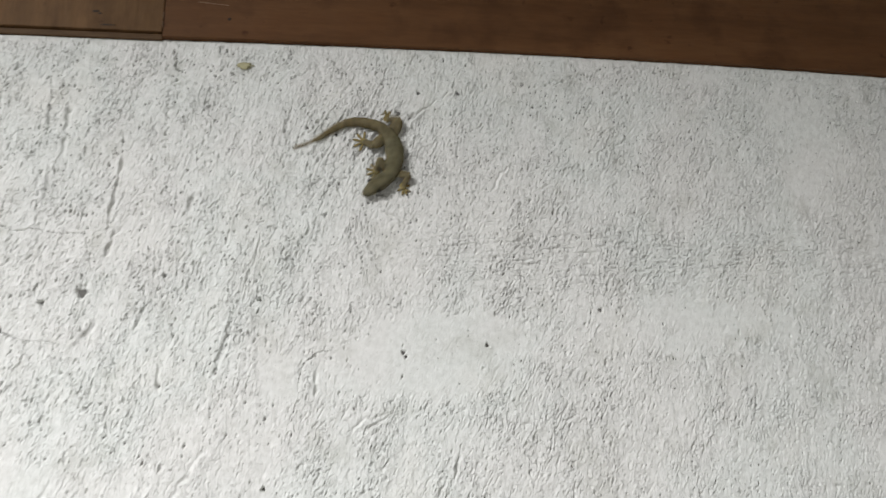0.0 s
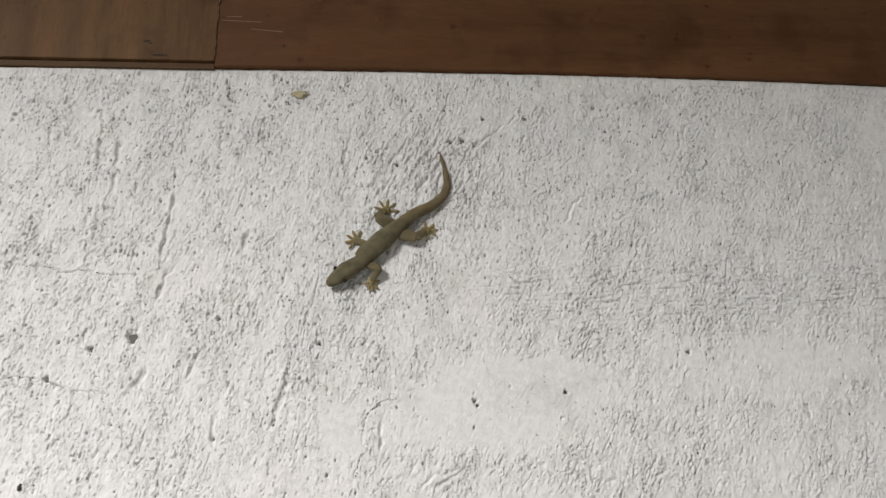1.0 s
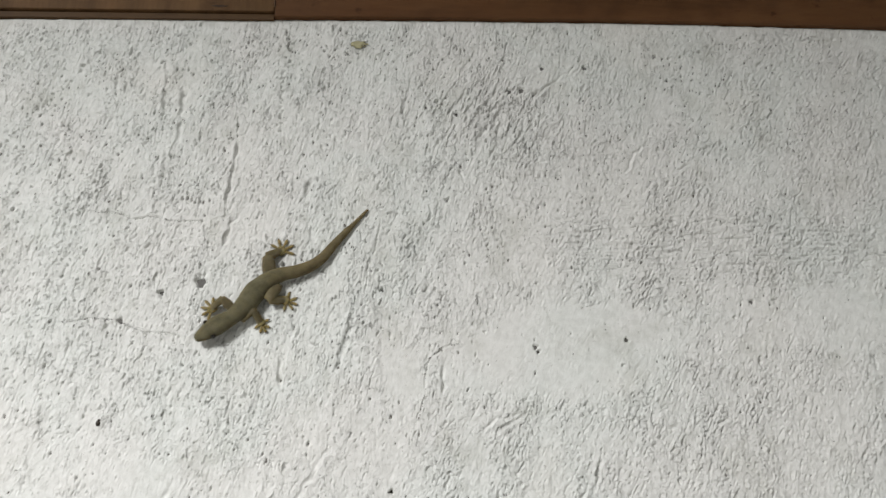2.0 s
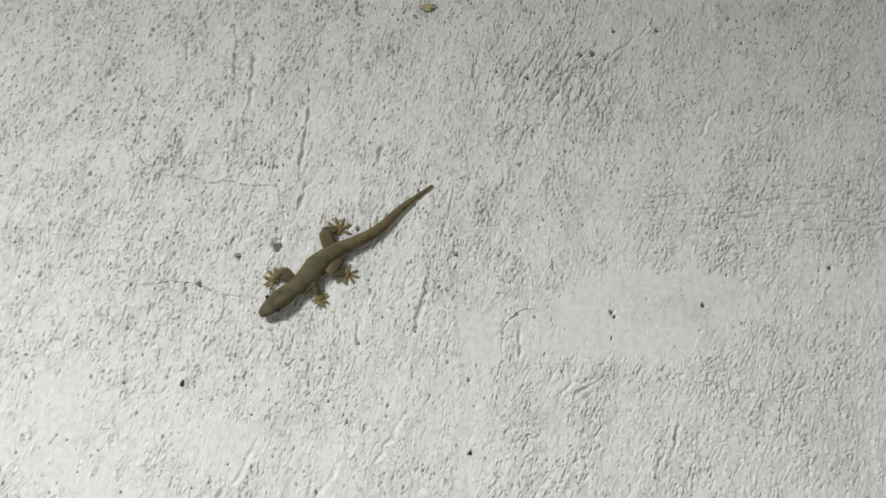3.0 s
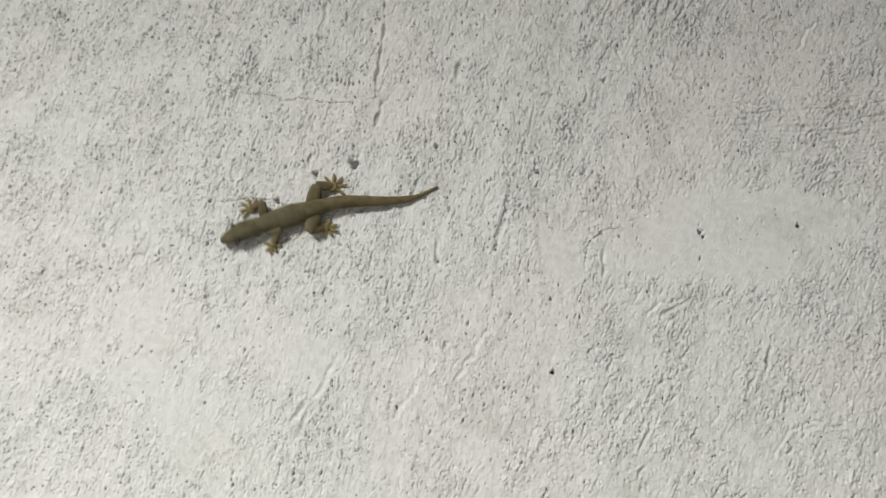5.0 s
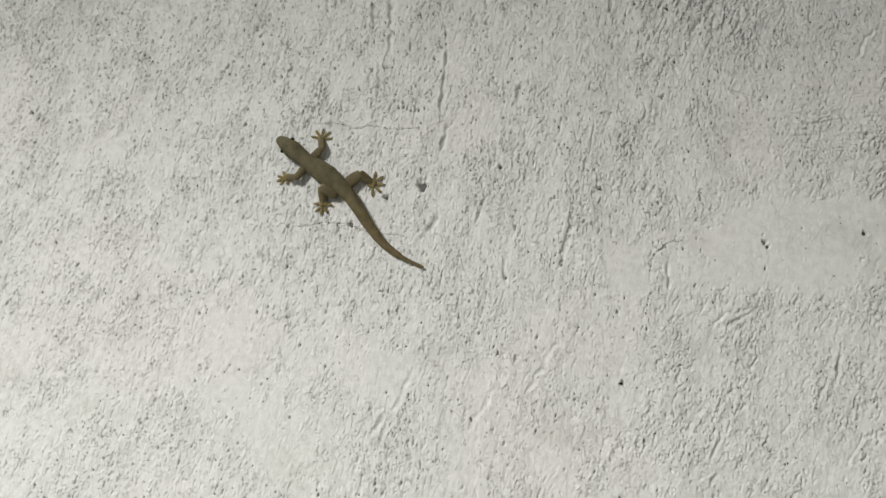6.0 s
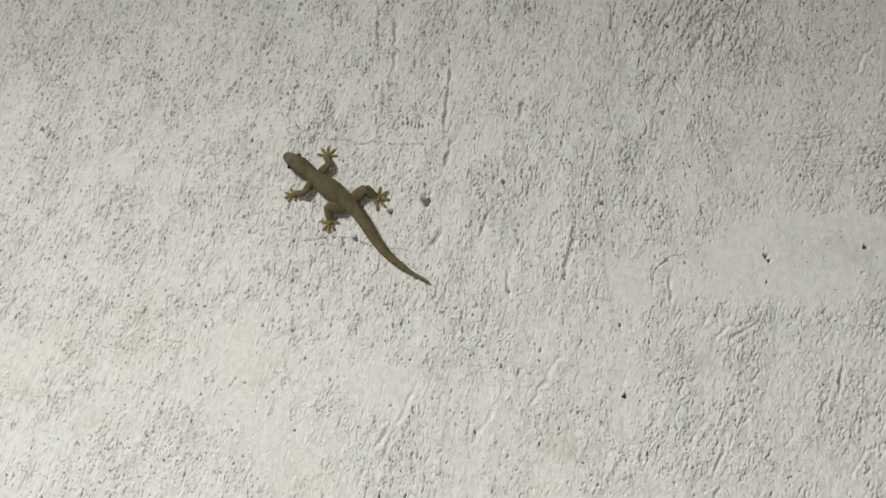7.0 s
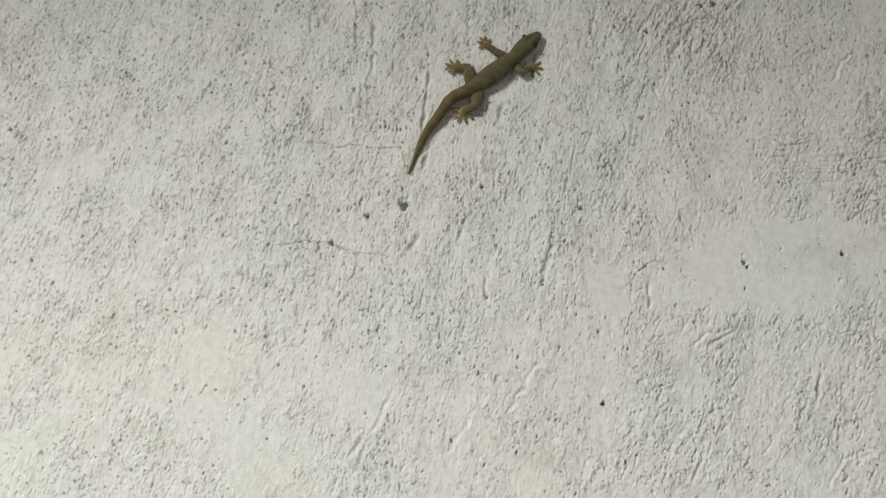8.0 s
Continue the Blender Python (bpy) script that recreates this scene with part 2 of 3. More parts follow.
# single holes: x, z, radius, depth in millimetres
HOLES = [
    (0.0004, 1.9008, 2.8, 2.4), (0.0010, 1.9040, 2.0, 1.2), (-0.0196, 1.8955, 1.5, 2.6), (-0.0385, 1.8805, 1.7, 1.4), (0.095, 1.8966, 1.0, 4.0),
    (0.1750, 1.8655, 1.3, 1.8), (0.1763, 1.8632, 1.1, 1.5), (0.2230, 1.8692, 1.2, 1.6), (0.168, 2.0161, 1.5, 1.6), (0.175, 2.0173, 1.8, 1.6),
    (0.182, 2.0147, 1.3, 1.4), (0.0428, 1.9108, 1.0, 3.5), (0.056, 1.904, 1.2, 1.2), (0.0714, 1.8921, 1.1, 1.2), (0.2562, 1.8994, 0.9, 1.2),
    (0.2928, 1.8890, 1.3, 1.7), (0.355, 2.0535, 1.5, 1.0), (0.364, 2.0528, 1.4, 0.9), (0.2924, 1.8574, 0.8, 1.2),
]
MORE_HOLES = [(0.1881, 2.0321, 1.4, 1.6), (0.2136, 2.0328, 1.4, 1.6), (0.2227, 2.0339, 1.1, 1.3), (0.2333, 2.0388, 1.1, 1.3), (0.2624, 2.0245, 1.0, 1.4), (0.1257, 2.0089, 1.1, 1.3),
              (0.1364, 2.0009, 1.2, 1.5), (0.1308, 1.9480, 1.3, 1.5), (0.2826, 1.8808, 1.0, 1.3), (0.1489, 1.8736, 0.8, 1.0), (0.2198, 1.8557, 0.8, 1.2), (0.1515, 1.8408, 1.0, 1.0),
              (0.1009, 1.7956, 1.1, 4.0), (-0.2368, 1.9556, 1.3, 1.4), (0.2234, 1.8685, 1.0, 1.0), (0.0338, 1.9256, 1.1, 1.0), (0.0429, 1.9099, 0.9, 1.3), (-0.2181, 1.8731, 1.0, 1.0)]
CRACKS = [
    [(0.1349, 1.8676), (0.126, 1.8656), (0.120, 1.8597), (0.1176, 1.8519), (0.1178, 1.8433), (0.1138, 1.8282)], [(-0.037, 1.879), (-0.026, 1.875), (-0.009, 1.873)],
    [(-0.068, 1.880), (-0.052, 1.882), (-0.041, 1.881)], [(-0.0585, 1.940), (-0.0453, 1.939), (-0.0389, 1.9358), (-0.031, 1.938), (-0.0146, 1.9348), (-0.0014, 1.9349)],
]


def filtered(rng, shape, along, across, lean):
    """Smooth noise of unit spread whose blotches are along x across millimetres and lean by some degrees from the horizontal."""
    fz, fx = np.fft.fftfreq(shape[0], DZ * 1000)[:, None], np.fft.rfftfreq(shape[1], DX * 1000)[None, :]
    c, s = math.cos(radians(lean)), math.sin(radians(lean))
    u, v = fx * c + fz * s, -fx * s + fz * c
    keep = np.exp(-((u * along) ** 2 + (v * across) ** 2) * 4.0)
    out = np.fft.irfft2(np.fft.rfft2(rng.standard_normal(shape)) * keep, s=shape)
    return (out - out.mean()) / out.std()


def ragged(rng, shape, along, across, lean, p=0.95):
    """Noise of unit spread with broken edges: blotches along x across millimetres, and finer ones in them."""
    fz, fx = np.fft.fftfreq(shape[0], DZ * 1000)[:, None], np.fft.rfftfreq(shape[1], DX * 1000)[None, :]
    c, s = math.cos(radians(lean)), math.sin(radians(lean))
    u, v = fx * c + fz * s, -fx * s + fz * c
    keep = (1 + 9 * ((u * along) ** 2 + (v * across) ** 2)) ** -p * np.exp(-((fx**2 + fz**2) * 0.6) ** 2)
    keep[np.hypot(fx, fz) < 0.012] = 0
    out = np.fft.irfft2(np.fft.rfft2(rng.standard_normal(shape)) * keep, s=shape)
    return (out - out.mean()) / out.std()


def eased(a, lo, hi):
    t = np.clip((a - lo) / (hi - lo), 0, 1)
    return t * t * (3 - 2 * t)


def relief(xs, zs):
    """Height of the plaster over the wall's plane, in millimetres."""
    rng = np.random.default_rng(7)
    X, Z = np.meshgrid(xs, zs)
    shape = X.shape
    spots = lambda rows: sum(a * np.exp(-((((X - x) / w) ** 2 + ((Z - z) / t) ** 2) ** 1.5)) for x, z, w, t, a in rows)
    frayed = ragged(rng, shape, 7, 4, 70)
    flat = eased(spots(SMOOTHED) + 0.16 * frayed + 0.10 * ragged(rng, shape, 18, 12, 70), 0.36, 0.86)
    high = eased(Z, 1.95, 2.03)
    # where the coat broke up: in loose clusters
    broken = np.clip(0.42 * ragged(rng, shape, 16, 9, 75), -0.8, 0.7) + 0.55 * spots(ROUGHENED) - 0.25 * eased(1.88 - Z, 0, 0.08)
    rough = np.clip(0.85 + 0.32 * broken, 0.3, 1.4) * (1 - 0.78 * flat)
    ridged = np.exp(-(((X - 0.155) / 0.045) ** 2 + ((Z - 2.0) / 0.028) ** 2))
    combed = eased(X, 0.17, 0.22) * np.exp(-(((Z - 1.922) / 0.020) ** 2))
    h = 0.35 * filtered(rng, shape, 45, 45, 0) + 0.06 * filtered(rng, shape, 14, 9, 70) - 0.07 * (1 - flat)
    h += (0.14 * eased(ragged(rng, shape, 24, 7, 75), 0.3, 0.40) + 0.03 * ragged(rng, shape, 8, 5, 72, 1.3)) * (1 - flat)

    def stepped(a, soft):
        low = np.floor(a)
        return low + eased(a - low, 0.5 - soft, 0.5 + soft)

    # the float went nearly upright over most of the wall, and slanting in the lower right part
    slant = eased(X + 0.8 * (1.90 - Z), 0.10, 0.22)

    def stroked(along, across):
        return (1 - slant) * ragged(rng, shape, along, across, 80) + slant * ragged(rng, shape, along, across, 59)

    # torn coats: flat plates with crisp broken edges
    h += 0.06 * rough * stepped(1.7 * stroked(4.2, 2.0), 0.08)
    h += 0.035 * rough * stepped(1.3 * stroked(9.0, 3.5), 0.06)
    # chips knocked out, and crumbs left standing
    h -= 0.74 * rough * eased(stroked(2.0, 0.8) + 0.45 * broken, 1.55, 1.66)
    h += 0.54 * rough * eased(stroked(1.7, 0.9) + 0.45 * broken, 1.65, 1.80)
    h -= 0.80 * rough * eased(ragged(rng, shape, 1.5, 0.8, 82) + 0.40 * broken, 1.78, 1.92)
    # short creases left by the float
    h -= 0.66 * rough * eased(stroked(7.0, 0.8) + 0.25 * broken, 1.95, 2.10)
    h += 0.014 * (0.3 + rough) * filtered(rng, shape, 0.8, 0.7, 70)
    h += ridged * 1.1 * eased(ragged(rng, shape, 8, 2.0, 65), 0.25, 0.45)
    h += combed * (0.16 * filtered(rng, shape, 10, 1.2, 2) - 0.9 * eased(filtered(rng, shape, 6, 0.8, 3), 1.3, 1.65))

    def window(x, z, r):
        i0, i1 = np.searchsorted(zs, [z - r, z + r])
        j0, j1 = np.searchsorted(xs, [x - r, x + r])
        return slice(i0, i1), slice(j0, j1)

    # small air holes and knocked-out grains in loose swarms, thickest high on the wall
    swarm = np.clip(0.50 + 0.36 * filtered(rng, shape, 14, 10, 60), 0.08, 1.3) * (0.58 + 0.55 * high) * (1 - 0.55 * flat) + 0.10 * rough
    made = 0
    PIT_PLACES.clear()
    while made < PITS:
        x, z = rng.uniform(X0, X1), rng.uniform(Z0, Z1)
        keep, size = rng.uniform(0, 1.3), rng.beta(1.2, 3.0)
        i, j = min(int((z - Z0) / DZ), shape[0] - 1), min(int((x - X0) / DX), shape[1] - 1)
        if keep > swarm[i, j]:
            continue
        made += 1
        r, d, tall, lean = 0.26 + 0.50 * size * size + 0.12 * size, rng.uniform(0.5, 1.2) + 0.9 * size, rng.uniform(0.8, 2.6), rng.normal(-0.2, 0.25)
        if 0.006 < x - X0 < X1 - X0 - 0.006 and z < Z1 - 0.006 and z > Z0 + 0.006:
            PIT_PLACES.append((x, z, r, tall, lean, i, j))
        w = window(x, z, 0.0035)
        u, v = (X[w] - x) * 1000, (Z[w] - z) * 1000
        u, v = u + lean * v, v - lean * u
        h[w] -= d * np.exp(-(((u / r) ** 2 + (v / (r * tall)) ** 2) ** 1.7))
    for x, z, r, d in HOLES + MORE_HOLES:
        w = window(x, z, 0.009)
        wob = 1 + 0.25 * np.sin(3 * np.arctan2(Z[w] - z, X[w] - x) + 40 * x)
        far = np.hypot(X[w] - x, Z[w] - z) * 1000 / (r * wob)
        h[w] -= d * np.exp(-(far**6)) - 0.12 * np.exp(-((far - 1.7) ** 2) * 3)

    def line(x0, z0, x1, z1, wide, deep, lip=0.28, wander=0.55):
        r = math.hypot(x1 - x0, z1 - z0)
        w = window((x0 + x1) / 2, (z0 + z1) / 2, r / 2 + 0.006)
        ux, uz = (x1 - x0) / r, (z1 - z0) / r
        s = (X[w] - x0) * ux + (Z[w] - z0) * uz
        nodes = np.linspace(-0.004, r + 0.004, 4 + int(r / 0.0035))
        wave, fade = np.interp(s, nodes, rng.normal(0, wander, len(nodes))), np.interp(s, nodes, rng.uniform(0.12, 1.0, len(nodes)))
        v = (-(X[w] - x0) * uz + (Z[w] - z0) * ux) * 1000 + wave
        inside = eased(s, -0.003, 0.004) * eased(r - s, -0.003, 0.004) * fade
        size = wide * (0.6 + 0.5 * fade)
        h[w] += inside * (-deep * np.exp(-np.abs(v / size) ** 3) + lip * deep * np.exp(-(((v + 2.0 * size) / size) ** 2)))

    for k, (x0, z0, x1, z1) in enumerate(GROOVES + MORE_GROOVES):
        line(x0, z0, x1, z1, 1.2 + 0.3 * math.sin(k * 2.1), (1.9 if k < len(GROOVES) else 0.75) + 0.3 * math.sin(k * 1.3))
    for way in CRACKS:
        for (x0, z0), (x1, z1) in zip(way, way[1:]):
            line(x0, z0, x1, z1, 0.42, 1.5, 0.12, 0.4)
            # grey crumbs along the crack stand in for its shade
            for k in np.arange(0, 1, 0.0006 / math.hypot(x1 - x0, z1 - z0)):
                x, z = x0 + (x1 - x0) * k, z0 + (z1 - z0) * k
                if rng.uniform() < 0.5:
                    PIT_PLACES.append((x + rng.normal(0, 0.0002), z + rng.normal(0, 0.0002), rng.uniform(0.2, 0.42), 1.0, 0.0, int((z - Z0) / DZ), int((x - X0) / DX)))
    for x0, z0, x1, z1 in LIFTED:
        line(x0, z0, x1, z1, 0.9, 1.3)
    for way in SWEEPS:
        for (x0, z0), (x1, z1) in zip(way, way[1:]):
            line(x0, z0, x1, z1, 0.75, 1.1, 0.55, 0.6)
    for way in DRAGS:
        for (x0, z0), (x1, z1) in zip(way, way[1:]):
            for _ in range(int(math.hypot(x1 - x0, z1 - z0) / 0.0016)):
                k, r = rng.uniform(), rng.uniform(0.45, 0.95)
                x, z = x0 + (x1 - x0) * k + rng.normal(0, 0.0009), z0 + (z1 - z0) * k + rng.normal(0, 0.0009)
                w = window(x, z, 0.003)
                h[w] -= 1.5 * r * np.exp(-(((X[w] - x) ** 2 + (Z[w] - z) ** 2) * (1000 / r) ** 2) ** 1.6)
    COARSE.append(rough * np.clip(0.75 + 0.45 * broken, 0.25, 1.5))
    h -= 0.12
    edge = eased(X, X0, X0 + 0.006) * eased(X1 - X, 0, 0.006) * eased(Z, Z0, Z0 + 0.006)
    return h * edge * (1 - 0.92 * eased(Z, Z1 - 0.006, Z1))


def wall_top(x):
    return 2.0656 - np.where(x > 0.17, 0.0042, 0.0022) * ((x - 0.17) / 0.28) ** 2


def plaster_wall():
    xs, zs = np.arange(X0, X1, DX), np.arange(Z0, Z1 + DZ / 2, DZ)
    h = relief(xs, zs) * 0.001
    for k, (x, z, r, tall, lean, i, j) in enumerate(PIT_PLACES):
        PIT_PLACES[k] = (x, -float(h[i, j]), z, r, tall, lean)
    for x, z, *_ in HOLES + MORE_HOLES:
        FLOORS[x, z] = -float(h[int((z - Z0) / DZ), int((x - X0) / DX)])
    X, Z = np.meshgrid(xs, zs)
    near = eased(Z, Z1 - 0.02, Z1)
    ragged = np.interp(xs, np.linspace(X0, X1, 160), np.random.default_rng(3).normal(0, 0.00022, 160))
    Z = Z + near * (wall_top(xs) + ragged - Z1)[None, :]
    Y = -h + 0.0012 * eased(np.meshgrid(xs, zs)[1], Z1 - 0.0022, Z1) ** 2
    nz, nx = X.shape
    co = np.stack([X, Y, Z], -1).reshape(-1, 3)
    i = (np.arange(nz - 1)[:, None] * nx + np.arange(nx - 1)[None, :]).ravel()
    faces = np.stack([i, i + 1, i + nx + 1, i + nx], -1)
    # the rest of the wall round the worked patch, its back and its ends
    a, b, top, thick = ROOM[0], ROOM[1], 2.0600, 0.14
    xe, xf, ze, zf = xs[0], xs[-1], zs[0], top
    extra = [(a, 0, 0), (xe, 0, 0), (xf, 0, 0), (b, 0, 0), (a, 0, ze), (xe, 0, ze), (xf, 0, ze), (b, 0, ze), (a, 0, zf), (xe, 0, zf), (xf, 0, zf), (b, 0, zf),
             (a, thick, 0), (b, thick, 0), (a, thick, zf), (b, thick, zf)]
    k = len(co)
    more = np.array([(0, 1, 5, 4), (1, 2, 6, 5), (2, 3, 7, 6), (4, 5, 9, 8), (6, 7, 11, 10), (13, 12, 14, 15), (12, 0, 8, 14), (3, 13, 15, 11)]) + k
    co, faces = np.vstack([co, np.array(extra)]), np.vstack([faces, more])
    me = bpy.data.meshes.new("wall_north")
    me.vertices.add(len(co))
    me.vertices.foreach_set("co", co.astype(np.float32).ravel())
    me.loops.add(faces.size)
    me.loops.foreach_set("vertex_index", faces.astype(np.int32).ravel())
    me.polygons.add(len(faces))
    me.polygons.foreach_set("loop_start", np.arange(0, faces.size, 4, dtype=np.int32))
    me.update(calc_edges=True)
    me.materials.append(PLASTER)
    # how torn the coat is, for its finest grain
    coarse = np.full(len(co), 0.6, np.float32)
    coarse[: nz * nx] = COARSE[0].ravel()
    me.attributes.new("coarse", "FLOAT", "POINT").data.foreach_set("value", coarse)
    me.shade_smooth()
    return tagged(new("wall_north", me), "rough whitewashed plaster wall with pits and trowel marks", "wall", kind="structure")


# unseen walls, floor and ceiling added round the wall, pale to bounce light
def room():
    a, b, c, top = ROOM
    wall = lambda name, lo, hi: tagged(new(name, box_mesh(name, lo, hi, BOUNCE_PAINT)), "unseen plain white wall closing the room, pale to bounce light", "wall", kind="structure")
    wall("wall_west", (a - 0.12, c, 0), (a, 0.14, top))
    wall("wall_east", (b, c, 0), (b + 0.12, 0.14, top))
    wall("wall_south", (a, c - 0.12, 0), (b, c, top))
    tagged(new("floor", box_mesh("floor", (a, c, -0.1), (b, 0, 0), BOUNCE_FLOOR)), "unseen pale floor of the room, added to bounce light", "floor", kind="structure")
    tagged(new("ceiling", box_mesh("ceiling", (a, c, top), (b, 0.14, top + 0.1), BOUNCE_PAINT)), "unseen plain white ceiling of the room, added to bounce light", "ceiling", kind="structure")


def beam():
    """The dark timber over the wall: a beam, and two boards nailed on its face."""
    thing = tagged(new("timber_beam"), "dark brown wooden beam faced with boards above the plaster", "beam", kind="structure")
    thing.matrix_basis = pose(0.03, 0, 2.06)
    a, b = ROOM[0] - 0.03, ROOM[1] - 0.03
    part("beam_core", box_mesh("beam_core", (a, 0.0026, 0.0), (b, 0.14, 0.56), BEAM_WOOD), thing)
    bm = bmesh.new()
    rows = []
    for k in range(61):
        x = -0.0006 + (b + 0.0006) * (k / 60) ** 2
        low = float(wall_top(min(x + 0.03, 0.6))) - 2.0609
        rows.append([bm.verts.new(c) for c in ((x, -0.0030, low + 0.0006), (x, -0.0030, 0.24), (x, 0.0022, 0.24), (x, 0.0022, low), (x, -0.0024, low))])
    for p, q in zip(rows, rows[1:]):
        for k in range(5):
            bm.faces.new((p[k], q[k], q[(k + 1) % 5], p[(k + 1) % 5]))
    bm.faces.new(rows[0])
    bm.faces.new(rows[-1][::-1])
    bmesh.ops.recalc_face_normals(bm, faces=bm.faces[:])
    part("board", meshed("board", bm, BOARD_RIGHT, False), thing, "red-brown board with fine scratches")
    part("board", box_mesh("board", (a, -0.0036, 0.0074), (-0.0010, 0.0022, 0.24), BOARD_LEFT, 0.0007), thing, "lighter brown board with upright grain")
    part("lower_strip", box_mesh("lower_strip", (a, -0.0014, 0.0030), (-0.0010, 0.0024, 0.0070), BEAM_WOOD, 0.0005), thing, "dark brown strip below the board")
    # the rubbed edge between the boards, worn through in places
    rng = random.Random(4)
    for k in range(14):
        z = 0.0105 + 0.0065 * k
        if rng.random() < 0.8:
            w = rng.uniform(0.0003, 0.0006)
            part("worn_edge", box_mesh("worn_edge", (-0.0009 - w / 2, -0.0041, z), (-0.0009 + w / 2, -0.0020, z + rng.uniform(0.003, 0.0066)), WORN, 0.00012), thing, "pale worn edge of the board")
    for x0, z0, long, turn in ((0.0010, 0.0370, 0.0240, 2), (0.0190, 0.0310, 0.0190, 5), (0.0040, 0.0395, 0.0090, -3)):
        ob = part("scratch", box_mesh("scratch", (0, -0.00012, -0.00018), (long, 0, 0.00018), WORN), thing, "thin pale scratch in the varnish")
        ob.matrix_basis = pose(x0, -0.0030, z0, 0, turn, 0)
    # nicks in the varnish, dark with old dirt
    for x0, z0, y0, wide, high in ((-0.0410, 0.0200, -0.0036, 0.0021, 0.0009), (-0.0385, 0.0185, -0.0036, 0.0012, 0.0007), (0.0390, 0.0190, -0.0030, 0.0011, 0.0011), (-0.0330, 0.0105, -0.0036, 0.0050, 0.0006)):
        bm = bmesh.new()
        bmesh.ops.create_icosphere(bm, subdivisions=2, radius=1.0)
        for v in bm.verts:
            n = 1 + 0.35 * noise.noise(v.co * 1.9 + Vector((x0 * 900, 0, 0)))
            v.co = Vector((v.co.x * wide * n, v.co.y * 0.00012, v.co.z * high * n))
        part("nick", meshed("nick", bm, NICK), thing, "dark nick in the varnish").matrix_basis = pose(x0, y0, z0)


wall_north = plaster_wall()
room()
beam()


def fleck():
    bm = bmesh.new()
    bmesh.ops.create_icosphere(bm, subdivisions=3, radius=1.0)
    for v in bm.verts:
        a = math.atan2(v.co.z, v.co.x)
        spike = max(0.0, math.cos(a)) ** 1.2 * 0.45 * math.sin(9 * a + 0.6) + 0.12 * math.sin(3 * a)
        n = 1 + spike + 0.35 * noise.noise(v.co * 2.3) + 0.25 * noise.noise(v.co * 5.1)
        v.co = Vector((v.co.x * 0.0043 * n, v.co.y * 0.0006 - 0.0002, v.co.z * 0.0025 * n))
    ob = tagged(new("dried_fleck", meshed("dried_fleck", bm, FLECK)), "dried pale yellow fleck stuck on the plaster", "fleck")
    ob.matrix_basis = pose(0.0798, -0.0005, 2.0468)


fleck()


def hole_discs():
    """Grey discs on the floors of the larger holes, darker where the hole is narrow."""
    bare = [(x, z, r, FLOORS[x, z]) for x, z, r, d in HOLES + MORE_HOLES if d >= 1.35 or r > 1.6]
    bare[0] = (0.0006, 1.9008, 3.5, bare[0][3])
    bare[1] = (-0.0014, 1.9034, 2.2, bare[0][3])
    rng = random.Random(5)
    for x, z, r, floor in bare:
        bm = bmesh.new()
        bmesh.ops.create_icosphere(bm, subdivisions=2, radius=1.0)
        shift = Vector((rng.uniform(0, 9), rng.uniform(0, 9), 0))
        for v in bm.verts:
            n = 1 + 0.25 * noise.noise(v.co * 1.7 + shift)
            v.co = Vector((v.co.x * r * n, v.co.y * 0.7, v.co.z * r * n * 1.1)) * 0.00088
        me = meshed("hole_disc", bm, HOLE_GREY if r > 1.25 else HOLE_DARK)
        part("hole_disc", me, wall_north, "small grey disc on the floor of a hole").matrix_basis = pose(x, floor - 0.00012, z)


hole_discs()


def pit_shade():
    """Shade in the small air holes and cracks, put in as flat grey crumbs, one mesh for all."""
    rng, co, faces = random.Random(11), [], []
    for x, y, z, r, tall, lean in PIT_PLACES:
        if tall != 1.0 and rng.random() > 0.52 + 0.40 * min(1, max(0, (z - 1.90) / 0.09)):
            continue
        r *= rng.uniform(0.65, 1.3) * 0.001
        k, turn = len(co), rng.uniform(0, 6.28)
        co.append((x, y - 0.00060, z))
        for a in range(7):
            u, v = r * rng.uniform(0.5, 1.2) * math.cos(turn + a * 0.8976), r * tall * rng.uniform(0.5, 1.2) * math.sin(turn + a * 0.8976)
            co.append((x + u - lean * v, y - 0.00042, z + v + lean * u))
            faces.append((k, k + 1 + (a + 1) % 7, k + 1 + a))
    me = bpy.data.meshes.new("pit_shade")
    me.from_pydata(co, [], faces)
    me.materials.append(SHADE_GREY)
    ob = tagged(new("pit_shade", me), "flat grey crumbs standing in for shade in the plaster's small holes", kind="stuff")
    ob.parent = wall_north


pit_shade()


# ---- the gecko ----
# lengths along its spine in millimetres, hips at 0, snout at 53.3, tail tip at -60.8
KNOTS = (-53.7, -40.5, -28.1, -15.7, -4.8, 6.6, 20.0, 30.0, 36.0)
GIRTH_AT = (-60.8, -58, -50, -47.5, -45.5, -40, -30, -20, -10, -3, 4, 15, 24, 28, 32, 36, 41, 46, 50.5, 52.6, 53.3)
HALF_WIDE = (0.60, 0.85, 1.15, 1.30, 1.75, 2.0, 2.5, 2.95, 3.35, 3.6, 4.4, 6.0, 5.5, 4.7, 4.1, 4.6, 5.2, 4.3, 3.0, 2.1, 1.1)
HALF_HIGH = (0.45, 0.65, 0.95, 1.05, 1.35, 1.6, 2.1, 2.7, 3.2, 3.5, 3.7, 4.2, 4.0, 3.6, 3.4, 3.6, 3.8, 3.1, 2.2, 1.4, 0.6)
LIFT = (0.95, 1.0, 1.2, 1.25, 1.45, 1.7, 2.2, 2.7, 3.1, 3.4, 3.5, 3.9, 3.8, 3.7, 3.9, 4.3, 4.6, 4.4, 4.0, 3.7, 3.6)
